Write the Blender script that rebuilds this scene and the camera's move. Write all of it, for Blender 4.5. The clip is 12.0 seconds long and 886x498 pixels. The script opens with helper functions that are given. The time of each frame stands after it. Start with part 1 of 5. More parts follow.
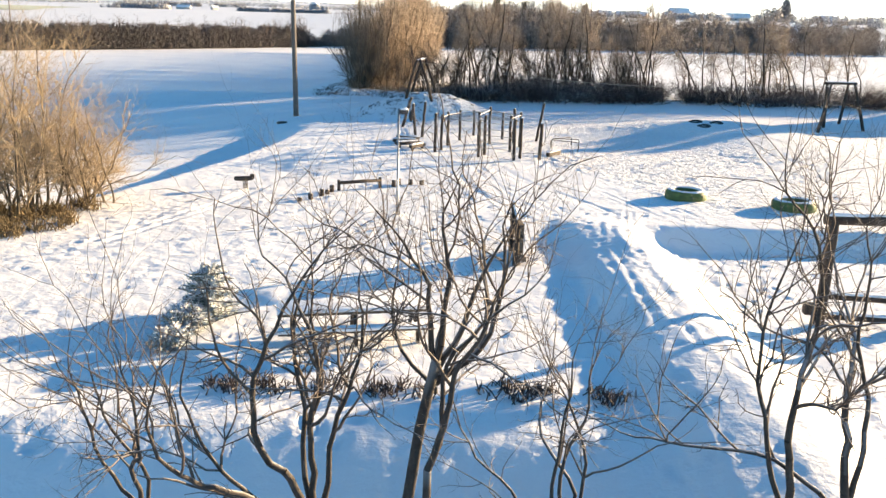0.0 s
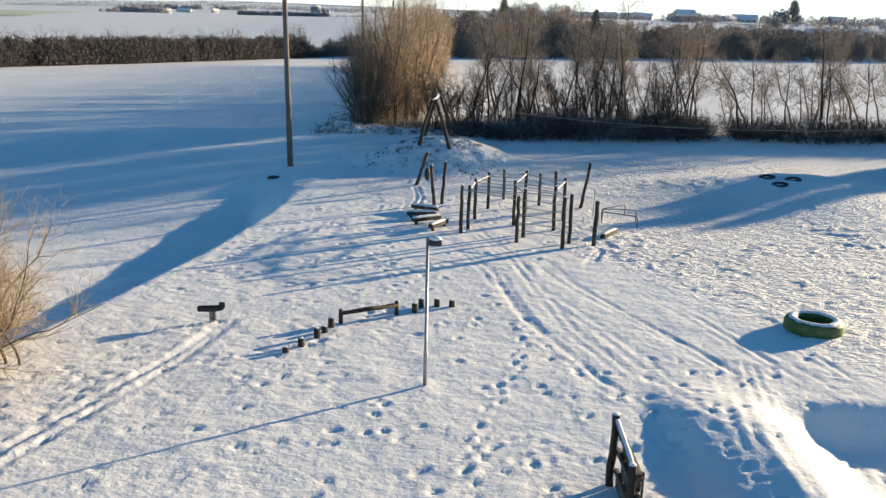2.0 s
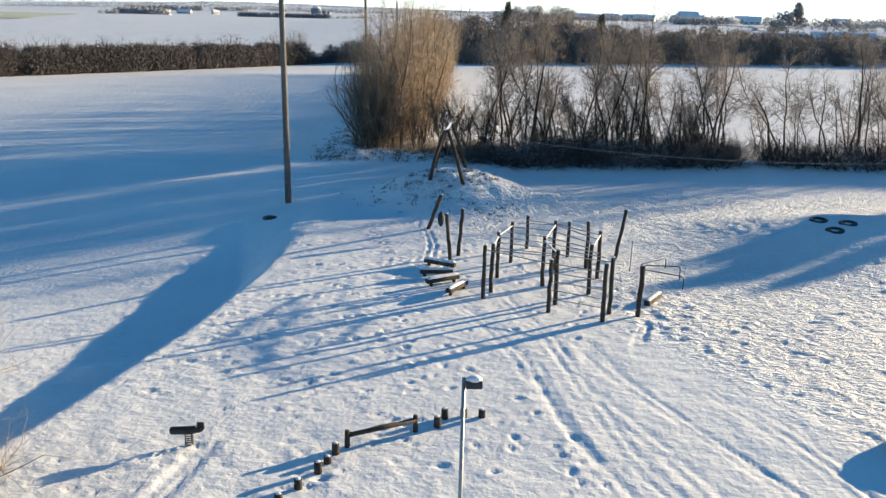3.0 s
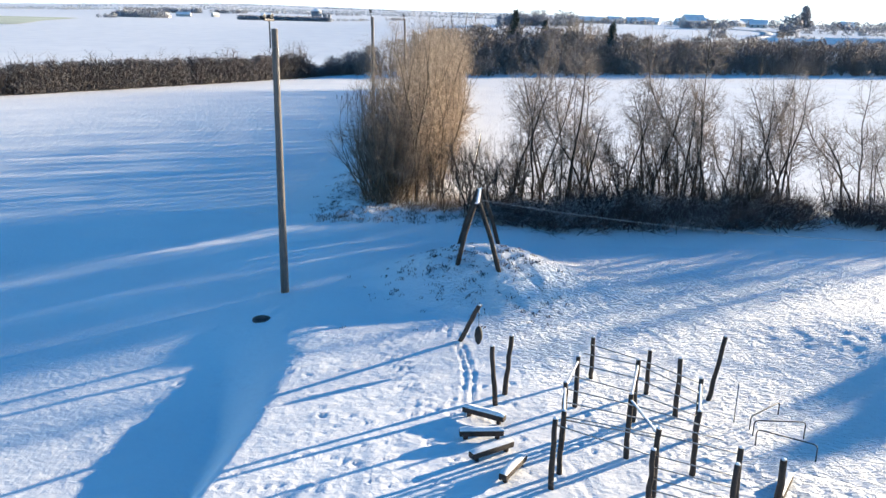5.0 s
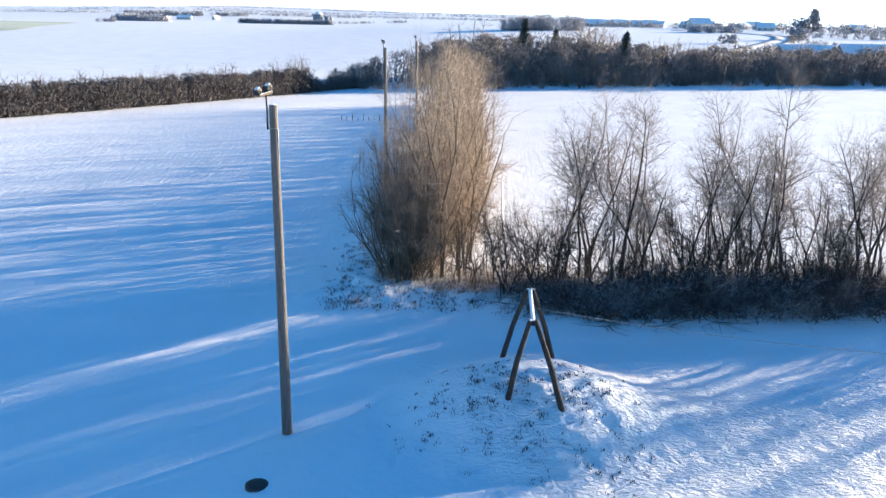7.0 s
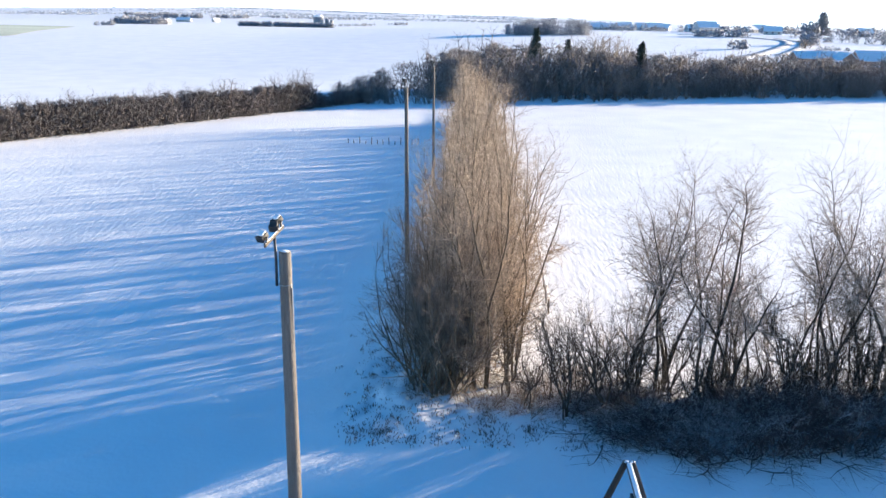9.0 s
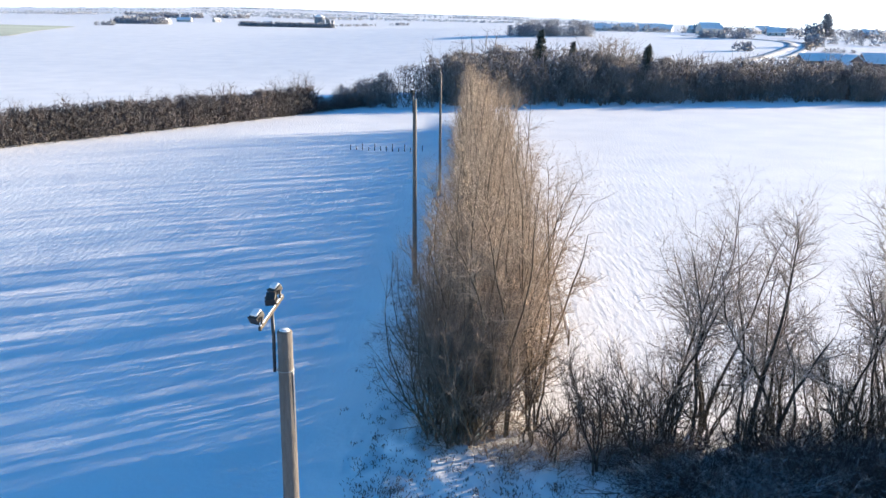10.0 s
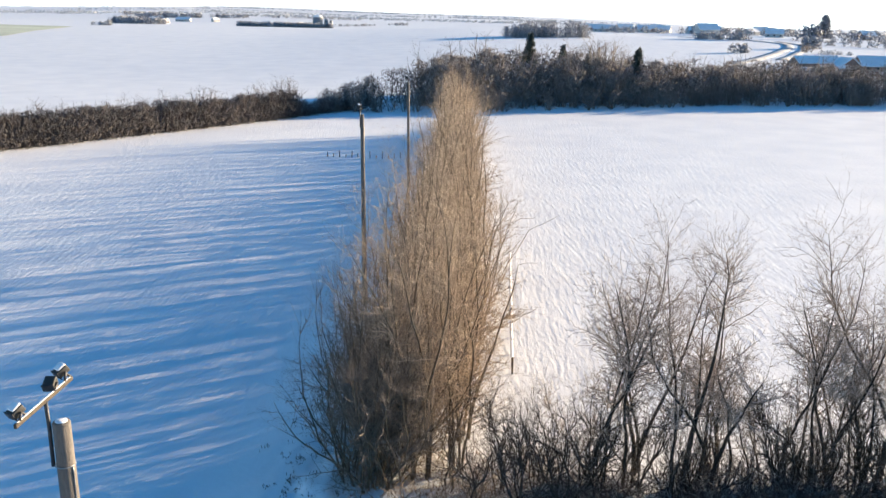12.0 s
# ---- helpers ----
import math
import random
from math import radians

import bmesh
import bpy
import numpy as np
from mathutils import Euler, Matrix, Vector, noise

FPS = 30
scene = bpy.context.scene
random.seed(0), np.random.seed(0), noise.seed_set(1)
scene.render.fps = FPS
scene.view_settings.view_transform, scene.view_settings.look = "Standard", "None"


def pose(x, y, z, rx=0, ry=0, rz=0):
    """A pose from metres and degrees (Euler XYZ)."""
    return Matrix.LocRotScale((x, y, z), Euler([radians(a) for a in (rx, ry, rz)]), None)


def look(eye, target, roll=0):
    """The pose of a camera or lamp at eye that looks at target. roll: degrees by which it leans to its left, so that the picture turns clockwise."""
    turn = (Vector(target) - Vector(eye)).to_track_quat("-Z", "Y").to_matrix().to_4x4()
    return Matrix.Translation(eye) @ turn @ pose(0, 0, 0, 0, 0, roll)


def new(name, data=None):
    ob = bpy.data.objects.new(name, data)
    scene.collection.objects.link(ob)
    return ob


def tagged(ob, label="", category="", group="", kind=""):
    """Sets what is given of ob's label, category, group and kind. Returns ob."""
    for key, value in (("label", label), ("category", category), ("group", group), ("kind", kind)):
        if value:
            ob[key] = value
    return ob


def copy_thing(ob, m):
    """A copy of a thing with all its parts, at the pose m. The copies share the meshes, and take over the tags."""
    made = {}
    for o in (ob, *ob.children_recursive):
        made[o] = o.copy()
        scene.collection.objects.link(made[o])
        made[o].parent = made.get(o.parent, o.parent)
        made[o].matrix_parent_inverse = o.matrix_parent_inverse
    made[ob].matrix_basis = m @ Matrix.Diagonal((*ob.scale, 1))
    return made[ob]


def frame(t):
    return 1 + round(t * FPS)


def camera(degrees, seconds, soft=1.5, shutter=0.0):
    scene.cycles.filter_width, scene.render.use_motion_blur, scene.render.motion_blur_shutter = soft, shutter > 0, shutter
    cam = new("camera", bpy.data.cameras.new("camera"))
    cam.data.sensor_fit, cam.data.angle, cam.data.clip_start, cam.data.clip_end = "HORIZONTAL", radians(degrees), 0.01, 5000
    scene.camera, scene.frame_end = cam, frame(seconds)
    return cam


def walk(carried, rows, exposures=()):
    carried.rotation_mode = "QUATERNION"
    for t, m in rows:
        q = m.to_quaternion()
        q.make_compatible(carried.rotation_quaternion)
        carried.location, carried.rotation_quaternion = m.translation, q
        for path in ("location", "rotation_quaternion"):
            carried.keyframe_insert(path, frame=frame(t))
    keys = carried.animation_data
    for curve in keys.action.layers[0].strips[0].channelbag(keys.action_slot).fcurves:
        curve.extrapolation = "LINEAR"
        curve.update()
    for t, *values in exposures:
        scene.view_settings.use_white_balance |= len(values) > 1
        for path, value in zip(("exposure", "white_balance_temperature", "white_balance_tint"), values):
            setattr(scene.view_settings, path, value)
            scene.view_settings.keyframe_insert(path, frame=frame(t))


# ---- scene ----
cam = camera(57.0, 12.0)
PATH = [
    (0, (1.693, 8.689, 6.914), (1.699, 10.621, 6.394), 1.7),
    (0.5, (1.476, 11.546, 7.489), (1.481, 13.478, 6.969), 1.6),
    (1, (1.171, 14.234, 8.084), (1.175, 16.166, 7.564), 1.5),
    (1.5, (0.812, 16.644, 8.597), (0.815, 18.576, 8.077), 1.4),
    (2, (0.39, 19.182, 9.113), (0.39, 21.114, 8.594), 1.4),
    (2.5, (-0.044, 21.872, 9.751), (-0.044, 23.804, 9.234), 1.4),
    (3, (-0.453, 24.654, 10.457), (-0.454, 26.586, 9.939), 1.4),
    (3.5, (-0.843, 27.291, 11.116), (-0.845, 29.222, 10.599), 1.3),
    (5.5, (-2.558, 37.193, 13.571), (-2.561, 39.125, 13.055), 1.3),
    (6, (-3.04, 39.66, 14.3), (-3.044, 41.593, 13.784), 1.3),
    (6.5, (-3.464, 42.101, 14.898), (-3.469, 44.033, 14.383), 1.2),
    (8.5, (-5.767, 52.648, 17.355), (-5.775, 54.581, 16.842), 1.1),
    (9, (-6.334, 55.058, 18.029), (-6.341, 56.991, 17.516), 1.1),
    (9.5, (-6.821, 57.415, 18.475), (-6.828, 59.348, 17.963), 1.1),
    (10, (-7.082, 59.008, 18.578), (-7.09, 60.941, 18.065), 1.2),
    (10.5, (-6.907, 59.874, 18.667), (-6.916, 61.807, 18.154), 1.2),
    (11, (-6.223, 60.531, 18.956), (-6.233, 62.464, 18.443), 1.2),
    (11.5, (-5.133, 61.017, 19.238), (-5.143, 62.95, 18.724), 1.2),
    (12, (-3.586, 61.239, 19.528), (-3.596, 63.172, 19.014), 1.3),
]
EXPOSURES = [
    (0.0, 2.04, 8100, 7), (1.2, 1.38, 7550, 4), (2.5, 1.24, 7200, 3), (3.7, 1.54, 6800, 2), (5.3, 1.82, 6300, 5), (6.5, 1.92, 6100, 6), (8.4, 2.02, 6150, 7), (10.0, 1.86, 6250, 7), (12.0, 1.74, 6900, 6),
]
walk(cam, [(t, look(eye, target, roll)) for t, eye, target, roll in PATH], EXPOSURES)

# ---- light ----
SUN_AZ, SUN_EL = 33.0, 9.5          # degrees: from +x towards +y, above the horizon
sun_dir = Vector((math.cos(radians(SUN_EL)) * math.cos(radians(SUN_AZ)),
                  math.cos(radians(SUN_EL)) * math.sin(radians(SUN_AZ)), math.sin(radians(SUN_EL))))
world = bpy.data.worlds.new("winter_sky")
scene.world = world
world.use_nodes = True
wn = world.node_tree
sky = wn.nodes.new("ShaderNodeTexSky")
sky.sky_type = "NISHITA"
sky.sun_disc = False
sky.sun_elevation = radians(SUN_EL)
sky.sun_rotation = radians(90 - SUN_AZ)
sky.air_density, sky.dust_density, sky.ozone_density = 1.0, 0.1, 4.0
wn.nodes["Background"].inputs["Strength"].default_value = 0.078
rich = wn.nodes.new("ShaderNodeHueSaturation")
rich.inputs["Saturation"].default_value = 1.15
wn.links.new(sky.outputs["Color"], rich.inputs["Color"])
# pale winter haze low over the whole horizon
ray = wn.nodes.new("ShaderNodeTexCoord")
split = wn.nodes.new("ShaderNodeSeparateXYZ")
low_sky = wn.nodes.new("ShaderNodeMapRange")
low_sky.interpolation_type = "SMOOTHSTEP"
low_sky.inputs["From Min"].default_value, low_sky.inputs["From Max"].default_value = 0.0, 0.16
low_sky.inputs["To Min"].default_value, low_sky.inputs["To Max"].default_value = 0.92, 0.0
haze = wn.nodes.new("ShaderNodeMixRGB")
haze.inputs["Color2"].default_value = (7.6, 8.4, 9.2, 1)
wn.links.new(ray.outputs["Generated"], split.inputs[0])
wn.links.new(split.outputs["Z"], low_sky.inputs["Value"])
wn.links.new(low_sky.outputs[0], haze.inputs["Fac"])
wn.links.new(rich.outputs["Color"], haze.inputs["Color1"])
wn.links.new(haze.outputs[0], wn.nodes["Background"].inputs["Color"])
sun = new("sun", bpy.data.lights.new("sun", "SUN"))
sun.data.energy, sun.data.angle, sun.data.color = 4.8, radians(0.6), (1.0, 0.79, 0.56)
sun.matrix_world = look(sun_dir * 200, (0, 0, 0))


# ---- materials ----
def material(name, colour, rough=0.8, metal=0.0, vary=0.25, scale=6.0, bump=0.3, bump_scale=40.0, depth=0.02, frost=0.0, island=0.0, stretch=None, frost_from=0.35):
    """Base colour with two scales of noise, fine bump, and optional frost on what faces up."""
    m = bpy.data.materials.new(name)
    m.use_nodes = True
    nt = m.node_tree
    b = nt.nodes["Principled BSDF"]
    b.inputs["Roughness"].default_value, b.inputs["Metallic"].default_value = rough, metal
    tc = nt.nodes.new("ShaderNodeTexCoord")
    src = tc.outputs["Object"]
    if stretch:
        mp = nt.nodes.new("ShaderNodeMapping")
        mp.inputs["Scale"].default_value = stretch
        nt.links.new(src, mp.inputs["Vector"])
        src = mp.outputs["Vector"]
    n1, n2 = nt.nodes.new("ShaderNodeTexNoise"), nt.nodes.new("ShaderNodeTexNoise")
    n1.inputs["Scale"].default_value, n1.inputs["Detail"].default_value = scale, 5
    n2.inputs["Scale"].default_value, n2.inputs["Detail"].default_value = bump_scale, 4
    for n in (n1, n2):
        nt.links.new(src, n.inputs["Vector"])
    ramp = nt.nodes.new("ShaderNodeMapRange")
    ramp.inputs["From Min"].default_value, ramp.inputs["From Max"].default_value = 0.3, 0.7
    ramp.inputs["To Min"].default_value, ramp.inputs["To Max"].default_value = 1 - vary, 1 + vary
    nt.links.new(n1.outputs["Fac"], ramp.inputs["Value"])
    fine = nt.nodes.new("ShaderNodeMapRange")
    fine.inputs["From Min"].default_value, fine.inputs["From Max"].default_value = 0.3, 0.7
    fine.inputs["To Min"].default_value, fine.inputs["To Max"].default_value = 1 - vary * 0.6, 1 + vary * 0.6
    nt.links.new(n2.outputs["Fac"], fine.inputs["Value"])
    mul = nt.nodes.new("ShaderNodeMath")
    mul.operation = "MULTIPLY"
    nt.links.new(ramp.outputs[0], mul.inputs[0]), nt.links.new(fine.outputs[0], mul.inputs[1])
    fac = mul.outputs[0]
    if island:
        geo, il = nt.nodes.new("ShaderNodeNewGeometry"), nt.nodes.new("ShaderNodeMapRange")
        il.inputs["To Min"].default_value, il.inputs["To Max"].default_value = 1 - island, 1 + island
        nt.links.new(geo.outputs["Random Per Island"], il.inputs["Value"])
        m2 = nt.nodes.new("ShaderNodeMath")
        m2.operation = "MULTIPLY"
        nt.links.new(fac, m2.inputs[0]), nt.links.new(il.outputs[0], m2.inputs[1])
        fac = m2.outputs[0]
    sc = nt.nodes.new("ShaderNodeVectorMath")
    sc.operation = "SCALE"
    sc.inputs[0].default_value = colour
    nt.links.new(fac, sc.inputs["Scale"])
    out = sc.outputs[0]
    if frost:
        geo = nt.nodes.new("ShaderNodeNewGeometry")
        sep = nt.nodes.new("ShaderNodeSeparateXYZ")
        nt.links.new(geo.outputs["Normal"], sep.inputs[0])
        fr = nt.nodes.new("ShaderNodeMapRange")
        fr.inputs["From Min"].default_value, fr.inputs["From Max"].default_value, fr.inputs["To Max"].default_value = frost_from, frost_from + 0.55, frost
        nt.links.new(sep.outputs["Z"], fr.inputs["Value"])
        mx = nt.nodes.new("ShaderNodeMixRGB")
        mx.inputs["Color2"].default_value = (0.82, 0.84, 0.87, 1)
        nt.links.new(fr.outputs[0], mx.inputs["Fac"]), nt.links.new(out, mx.inputs["Color1"])
        out = mx.outputs[0]
    nt.links.new(out, b.inputs["Base Color"])
    bp = nt.nodes.new("ShaderNodeBump")
    bp.inputs["Strength"].default_value, bp.inputs["Distance"].default_value = bump, depth
    nt.links.new(n2.outputs["Fac"], bp.inputs["Height"])
    nt.links.new(bp.outputs[0], b.inputs["Normal"])
    return m


def snow_material():
    """Trodden and wind-packed snow: near-white, grainy, with small lumps."""
    m = bpy.data.materials.new("snow_ground")
    m.use_nodes = True
    nt = m.node_tree
    b = nt.nodes["Principled BSDF"]
    b.inputs["Roughness"].default_value = 0.62
    b.inputs["Specular IOR Level"].default_value = 0.3
    tc = nt.nodes.new("ShaderNodeTexCoord")
    big, mid, small = (nt.nodes.new("ShaderNodeTexNoise") for _ in range(3))
    for n, s, d in ((big, 0.12, 4), (mid, 3.8, 7), (small, 18.0, 4)):
        n.inputs["Scale"].default_value, n.inputs["Detail"].default_value = s, d
        nt.links.new(tc.outputs["Object"], n.inputs["Vector"])
    ramp = nt.nodes.new("ShaderNodeValToRGB")
    ramp.color_ramp.elements[0].position, ramp.color_ramp.elements[0].color = 0.3, (0.80, 0.82, 0.86, 1)
    ramp.color_ramp.elements[1].position, ramp.color_ramp.elements[1].color = 0.7, (0.90, 0.91, 0.93, 1)
    nt.links.new(big.outputs["Fac"], ramp.inputs[0])
    nt.links.new(ramp.outputs[0], b.inputs["Base Color"])
    b1, b2 = nt.nodes.new("ShaderNodeBump"), nt.nodes.new("ShaderNodeBump")
    b1.inputs["Strength"].default_value, b1.inputs["Distance"].default_value = 0.55, 0.05
    b2.inputs["Strength"].default_value, b2.inputs["Distance"].default_value = 0.55, 0.013
    nt.links.new(mid.outputs["Fac"], b1.inputs["Height"])
    nt.links.new(small.outputs["Fac"], b2.inputs["Height"])
    nt.links.new(b1.outputs[0], b2.inputs["Normal"])
    # crumbled, much trodden snow on the open side of the playground
    tilt, crumb, spot = nt.nodes.new("ShaderNodeMapping"), nt.nodes.new("ShaderNodeTexNoise"), nt.nodes.new("ShaderNodeSeparateXYZ")
    tilt.inputs["Rotation"].default_value, tilt.inputs["Scale"].default_value = (0, 0, radians(27)), (0.7, 1.25, 1)
    crumb.inputs["Scale"].default_value, crumb.inputs["Detail"].default_value, crumb.inputs["Distortion"].default_value = 4.2, 6, 0.8
    nt.links.new(tc.outputs["Object"], tilt.inputs["Vector"])
    nt.links.new(tilt.outputs[0], crumb.inputs["Vector"])
    nt.links.new(tc.outputs["Object"], spot.inputs[0])
    lean, side = nt.nodes.new("ShaderNodeMath"), nt.nodes.new("ShaderNodeMath")
    lean.operation, side.operation = "MULTIPLY_ADD", "MULTIPLY"
    lean.inputs[1].default_value = 0.5
    nt.links.new(spot.outputs["Y"], lean.inputs[0])
    nt.links.new(spot.outputs["X"], lean.inputs[2])
    edge_in, edge_out = nt.nodes.new("ShaderNodeMapRange"), nt.nodes.new("ShaderNodeMapRange")
    edge_in.inputs["From Min"].default_value, edge_in.inputs["From Max"].default_value = 32.0, 35.5
    edge_in.inputs["To Min"].default_value = 0.12
    edge_out.inputs["From Min"].default_value, edge_out.inputs["From Max"].default_value = 84, 76
    nt.links.new(lean.outputs[0], edge_in.inputs["Value"])
    nt.links.new(spot.outputs["Y"], edge_out.inputs["Value"])
    nt.links.new(edge_in.outputs[0], side.inputs[0]), nt.links.new(edge_out.outputs[0], side.inputs[1])
    b4 = nt.nodes.new("ShaderNodeBump")
    b4.inputs["Distance"].default_value = 0.24
    nt.links.new(side.outputs[0], b4.inputs["Strength"])
    nt.links.new(crumb.outputs["Fac"], b4.inputs["Height"])
    nt.links.new(b2.outputs[0], b4.inputs["Normal"])
    # short ploughed ridges in the fields beyond the hedge
    turn, furrow = nt.nodes.new("ShaderNodeMapping"), nt.nodes.new("ShaderNodeTexNoise")
    turn.inputs["Rotation"].default_value, turn.inputs["Scale"].default_value = (0, 0, radians(28)), (1.5, 0.3, 1)
    furrow.inputs["Scale"].default_value, furrow.inputs["Detail"].default_value = 1.9, 5
    nt.links.new(tc.outputs["Object"], turn.inputs["Vector"])
    nt.links.new(turn.outputs[0], furrow.inputs["Vector"])
    where, field = nt.nodes.new("ShaderNodeSeparateXYZ"), nt.nodes.new("ShaderNodeMapRange")
    field.inputs["From Min"].default_value, field.inputs["From Max"].default_value, field.inputs["To Max"].default_value = 92, 104, 0.5
    nt.links.new(tc.outputs["Object"], where.inputs[0])
    nt.links.new(where.outputs["Y"], field.inputs["Value"])
    b3 = nt.nodes.new("ShaderNodeBump")
    b3.inputs["Distance"].default_value = 0.13
    right, both = nt.nodes.new("ShaderNodeMapRange"), nt.nodes.new("ShaderNodeMath")
    right.inputs["From Min"].default_value, right.inputs["From Max"].default_value, right.inputs["To Min"].default_value = -6, 2, 0.9
    nt.links.new(where.outputs["X"], right.inputs["Value"])
    both.operation = "MULTIPLY"
    nt.links.new(field.outputs[0], both.inputs[0]), nt.links.new(right.outputs[0], both.inputs[1])
    nt.links.new(both.outputs[0], b3.inputs["Strength"])
    nt.links.new(furrow.outputs["Fac"], b3.inputs["Height"])
    nt.links.new(b4.outputs[0], b3.inputs["Normal"])
    nt.links.new(b3.outputs[0], b.inputs["Normal"])
    return m


SNOW = snow_material()
CAP = material("snow_cap", (0.86, 0.87, 0.90), 0.6, vary=0.05, bump=0.5, bump_scale=14, depth=0.02)
POST = material("weathered_post", (0.042, 0.031, 0.026), 0.85, vary=0.4, scale=3, bump=0.8, bump_scale=25, stretch=(3, 3, 0.5))
PLANK = material("grey_plank", (0.10, 0.078, 0.06), 0.8, vary=0.35, scale=3, bump=0.6, bump_scale=30)
POLE = material("pole_wood", (0.135, 0.118, 0.106), 0.8, vary=0.3, scale=2, bump=0.7, bump_scale=20, stretch=(4, 4, 0.35))
STEEL = material("galvanised_steel", (0.33, 0.34, 0.35), 0.4, 0.8, vary=0.15, bump=0.1)
DARKSTEEL = material("dark_steel", (0.05, 0.05, 0.055), 0.5, 0.5, vary=0.2, bump=0.1)
LAMPWHITE = material("lamp_housing", (0.03, 0.029, 0.028), 0.6, 0.0, vary=0.15, bump=0.1)
LAMPBAR = material("weathered_crossbar", (0.07, 0.054, 0.04), 0.8, vary=0.4, scale=5, bump=0.6, bump_scale=30)
RUBBER = material("black_rubber", (0.022, 0.022, 0.024), 0.7, vary=0.3, bump=0.4)
GREENTYRE = material("green_painted_rubber", (0.075, 0.12, 0.032), 0.6, vary=0.35, scale=5, bump=0.5, bump_scale=18)
BARK = material("dark_bark", (0.05, 0.04, 0.034), 0.9, vary=0.35, scale=2, bump=0.8, bump_scale=15, frost=0.2)
TWIG = material("dark_twig", (0.3, 0.24, 0.195), 0.9, vary=0.3, scale=1, bump=0.0, frost=0.35, island=0.4)
TANBARK = material("willow_bark", (0.09, 0.068, 0.045), 0.9, vary=0.35, scale=2, bump=0.8, bump_scale=15)
TANTWIG = material("willow_twig", (0.37, 0.285, 0.21), 0.85, vary=0.25, scale=0.5, bump=0.0, island=0.45)
BROWNTWIG = material("frosted_brown_twig", (0.19, 0.14, 0.105), 0.85, vary=0.25, scale=0.5, bump=0.0, frost=0.2, island=0.4)
SHRUB = material("undergrowth_twig", (0.056, 0.043, 0.045), 0.9, vary=0.4, scale=0.5, bump=0.0, frost=0.04, island=0.3)
BRAMBLE = material("frosted_bramble", (0.1, 0.085, 0.09), 0.9, vary=0.35, scale=0.6, bump=0.0, frost=0.6, frost_from=0.2)
FOREBARK = material("young_bark", (0.05, 0.039, 0.033), 0.85, vary=0.35, scale=4, bump=0.6, bump_scale=25, frost=0.5, frost_from=0.4)
FORETWIG = material("young_twig", (0.09, 0.066, 0.053), 0.85, vary=0.3, scale=2, bump=0.0, frost=0.4, frost_from=0.45)
# rime on far trees, base colour also paled blue-grey for distance haze
RIMED_HAZED = material("rimed_hazed_far_twig", (0.27, 0.275, 0.305), 0.9, vary=0.2, scale=0.02, bump=0.0, frost=0.35, island=0.2)
# hill woods: aerial haze put into the pale base colour, no frost
HILLWOOD_HAZED = material("hazed_distant_wood", (0.5, 0.53, 0.58), 0.9, vary=0.2, scale=0.01, bump=0.0, frost=0.0, island=0.1)
HEDGETWIG = material("field_hedge_twig", (0.07, 0.057, 0.058), 0.9, vary=0.35, scale=0.1, bump=0.0, frost=0.2, island=0.2)
ROADSNOW = material("packed_road_snow", (0.42, 0.44, 0.48), 0.8, vary=0.2, scale=0.2, bump=0.3)
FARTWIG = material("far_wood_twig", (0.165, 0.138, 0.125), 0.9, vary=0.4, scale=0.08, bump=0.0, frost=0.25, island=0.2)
NEEDLE = material("needles", (0.05, 0.07, 0.035), 0.8, vary=0.35, scale=4, bump=0.0, frost=0.95, frost_from=-0.3)
DARKNEEDLE = material("dark_needles", (0.03, 0.042, 0.03), 0.8, vary=0.3, scale=0.5, bump=0.0, frost=0.35)
GOLDTWIG = material("golden_twig", (0.36, 0.28, 0.19), 0.85, vary=0.3, scale=0.6, bump=0.0, island=0.35)
SCRUB = material("tan_scrub_twig", (0.3, 0.25, 0.21), 0.9, vary=0.3, scale=0.1, bump=0.0, frost=0.2, island=0.3)
VERGE = material("verge_grass", (0.13, 0.1, 0.085), 0.9, vary=0.35, scale=1, bump=0.0, frost=0.3)
GRASS = material("dry_grass", (0.16, 0.115, 0.06), 0.9, vary=0.35, scale=1, bump=0.0)
CROP = material("winter_crop", (0.52, 0.56, 0.44), 0.9, vary=0.2, scale=0.02, bump=0.1, bump_scale=0.6)
WALL = material("house_render", (0.5, 0.48, 0.46), 0.9, vary=0.15, scale=0.6, bump=0.2)
BRICK = material("house_brick", (0.24, 0.16, 0.13), 0.9, vary=0.2, scale=0.6, bump=0.2)
ROOFSNOW = material("snowy_roof", (0.78, 0.80, 0.84), 0.7, vary=0.06, scale=0.3, bump=0.2)
GLASS = material("window_glass", (0.03, 0.035, 0.04), 0.1, vary=0.1, bump=0.0)
SILO = material("silo_steel", (0.22, 0.23, 0.25), 0.5, 0.3, vary=0.15, scale=0.5, bump=0.1)


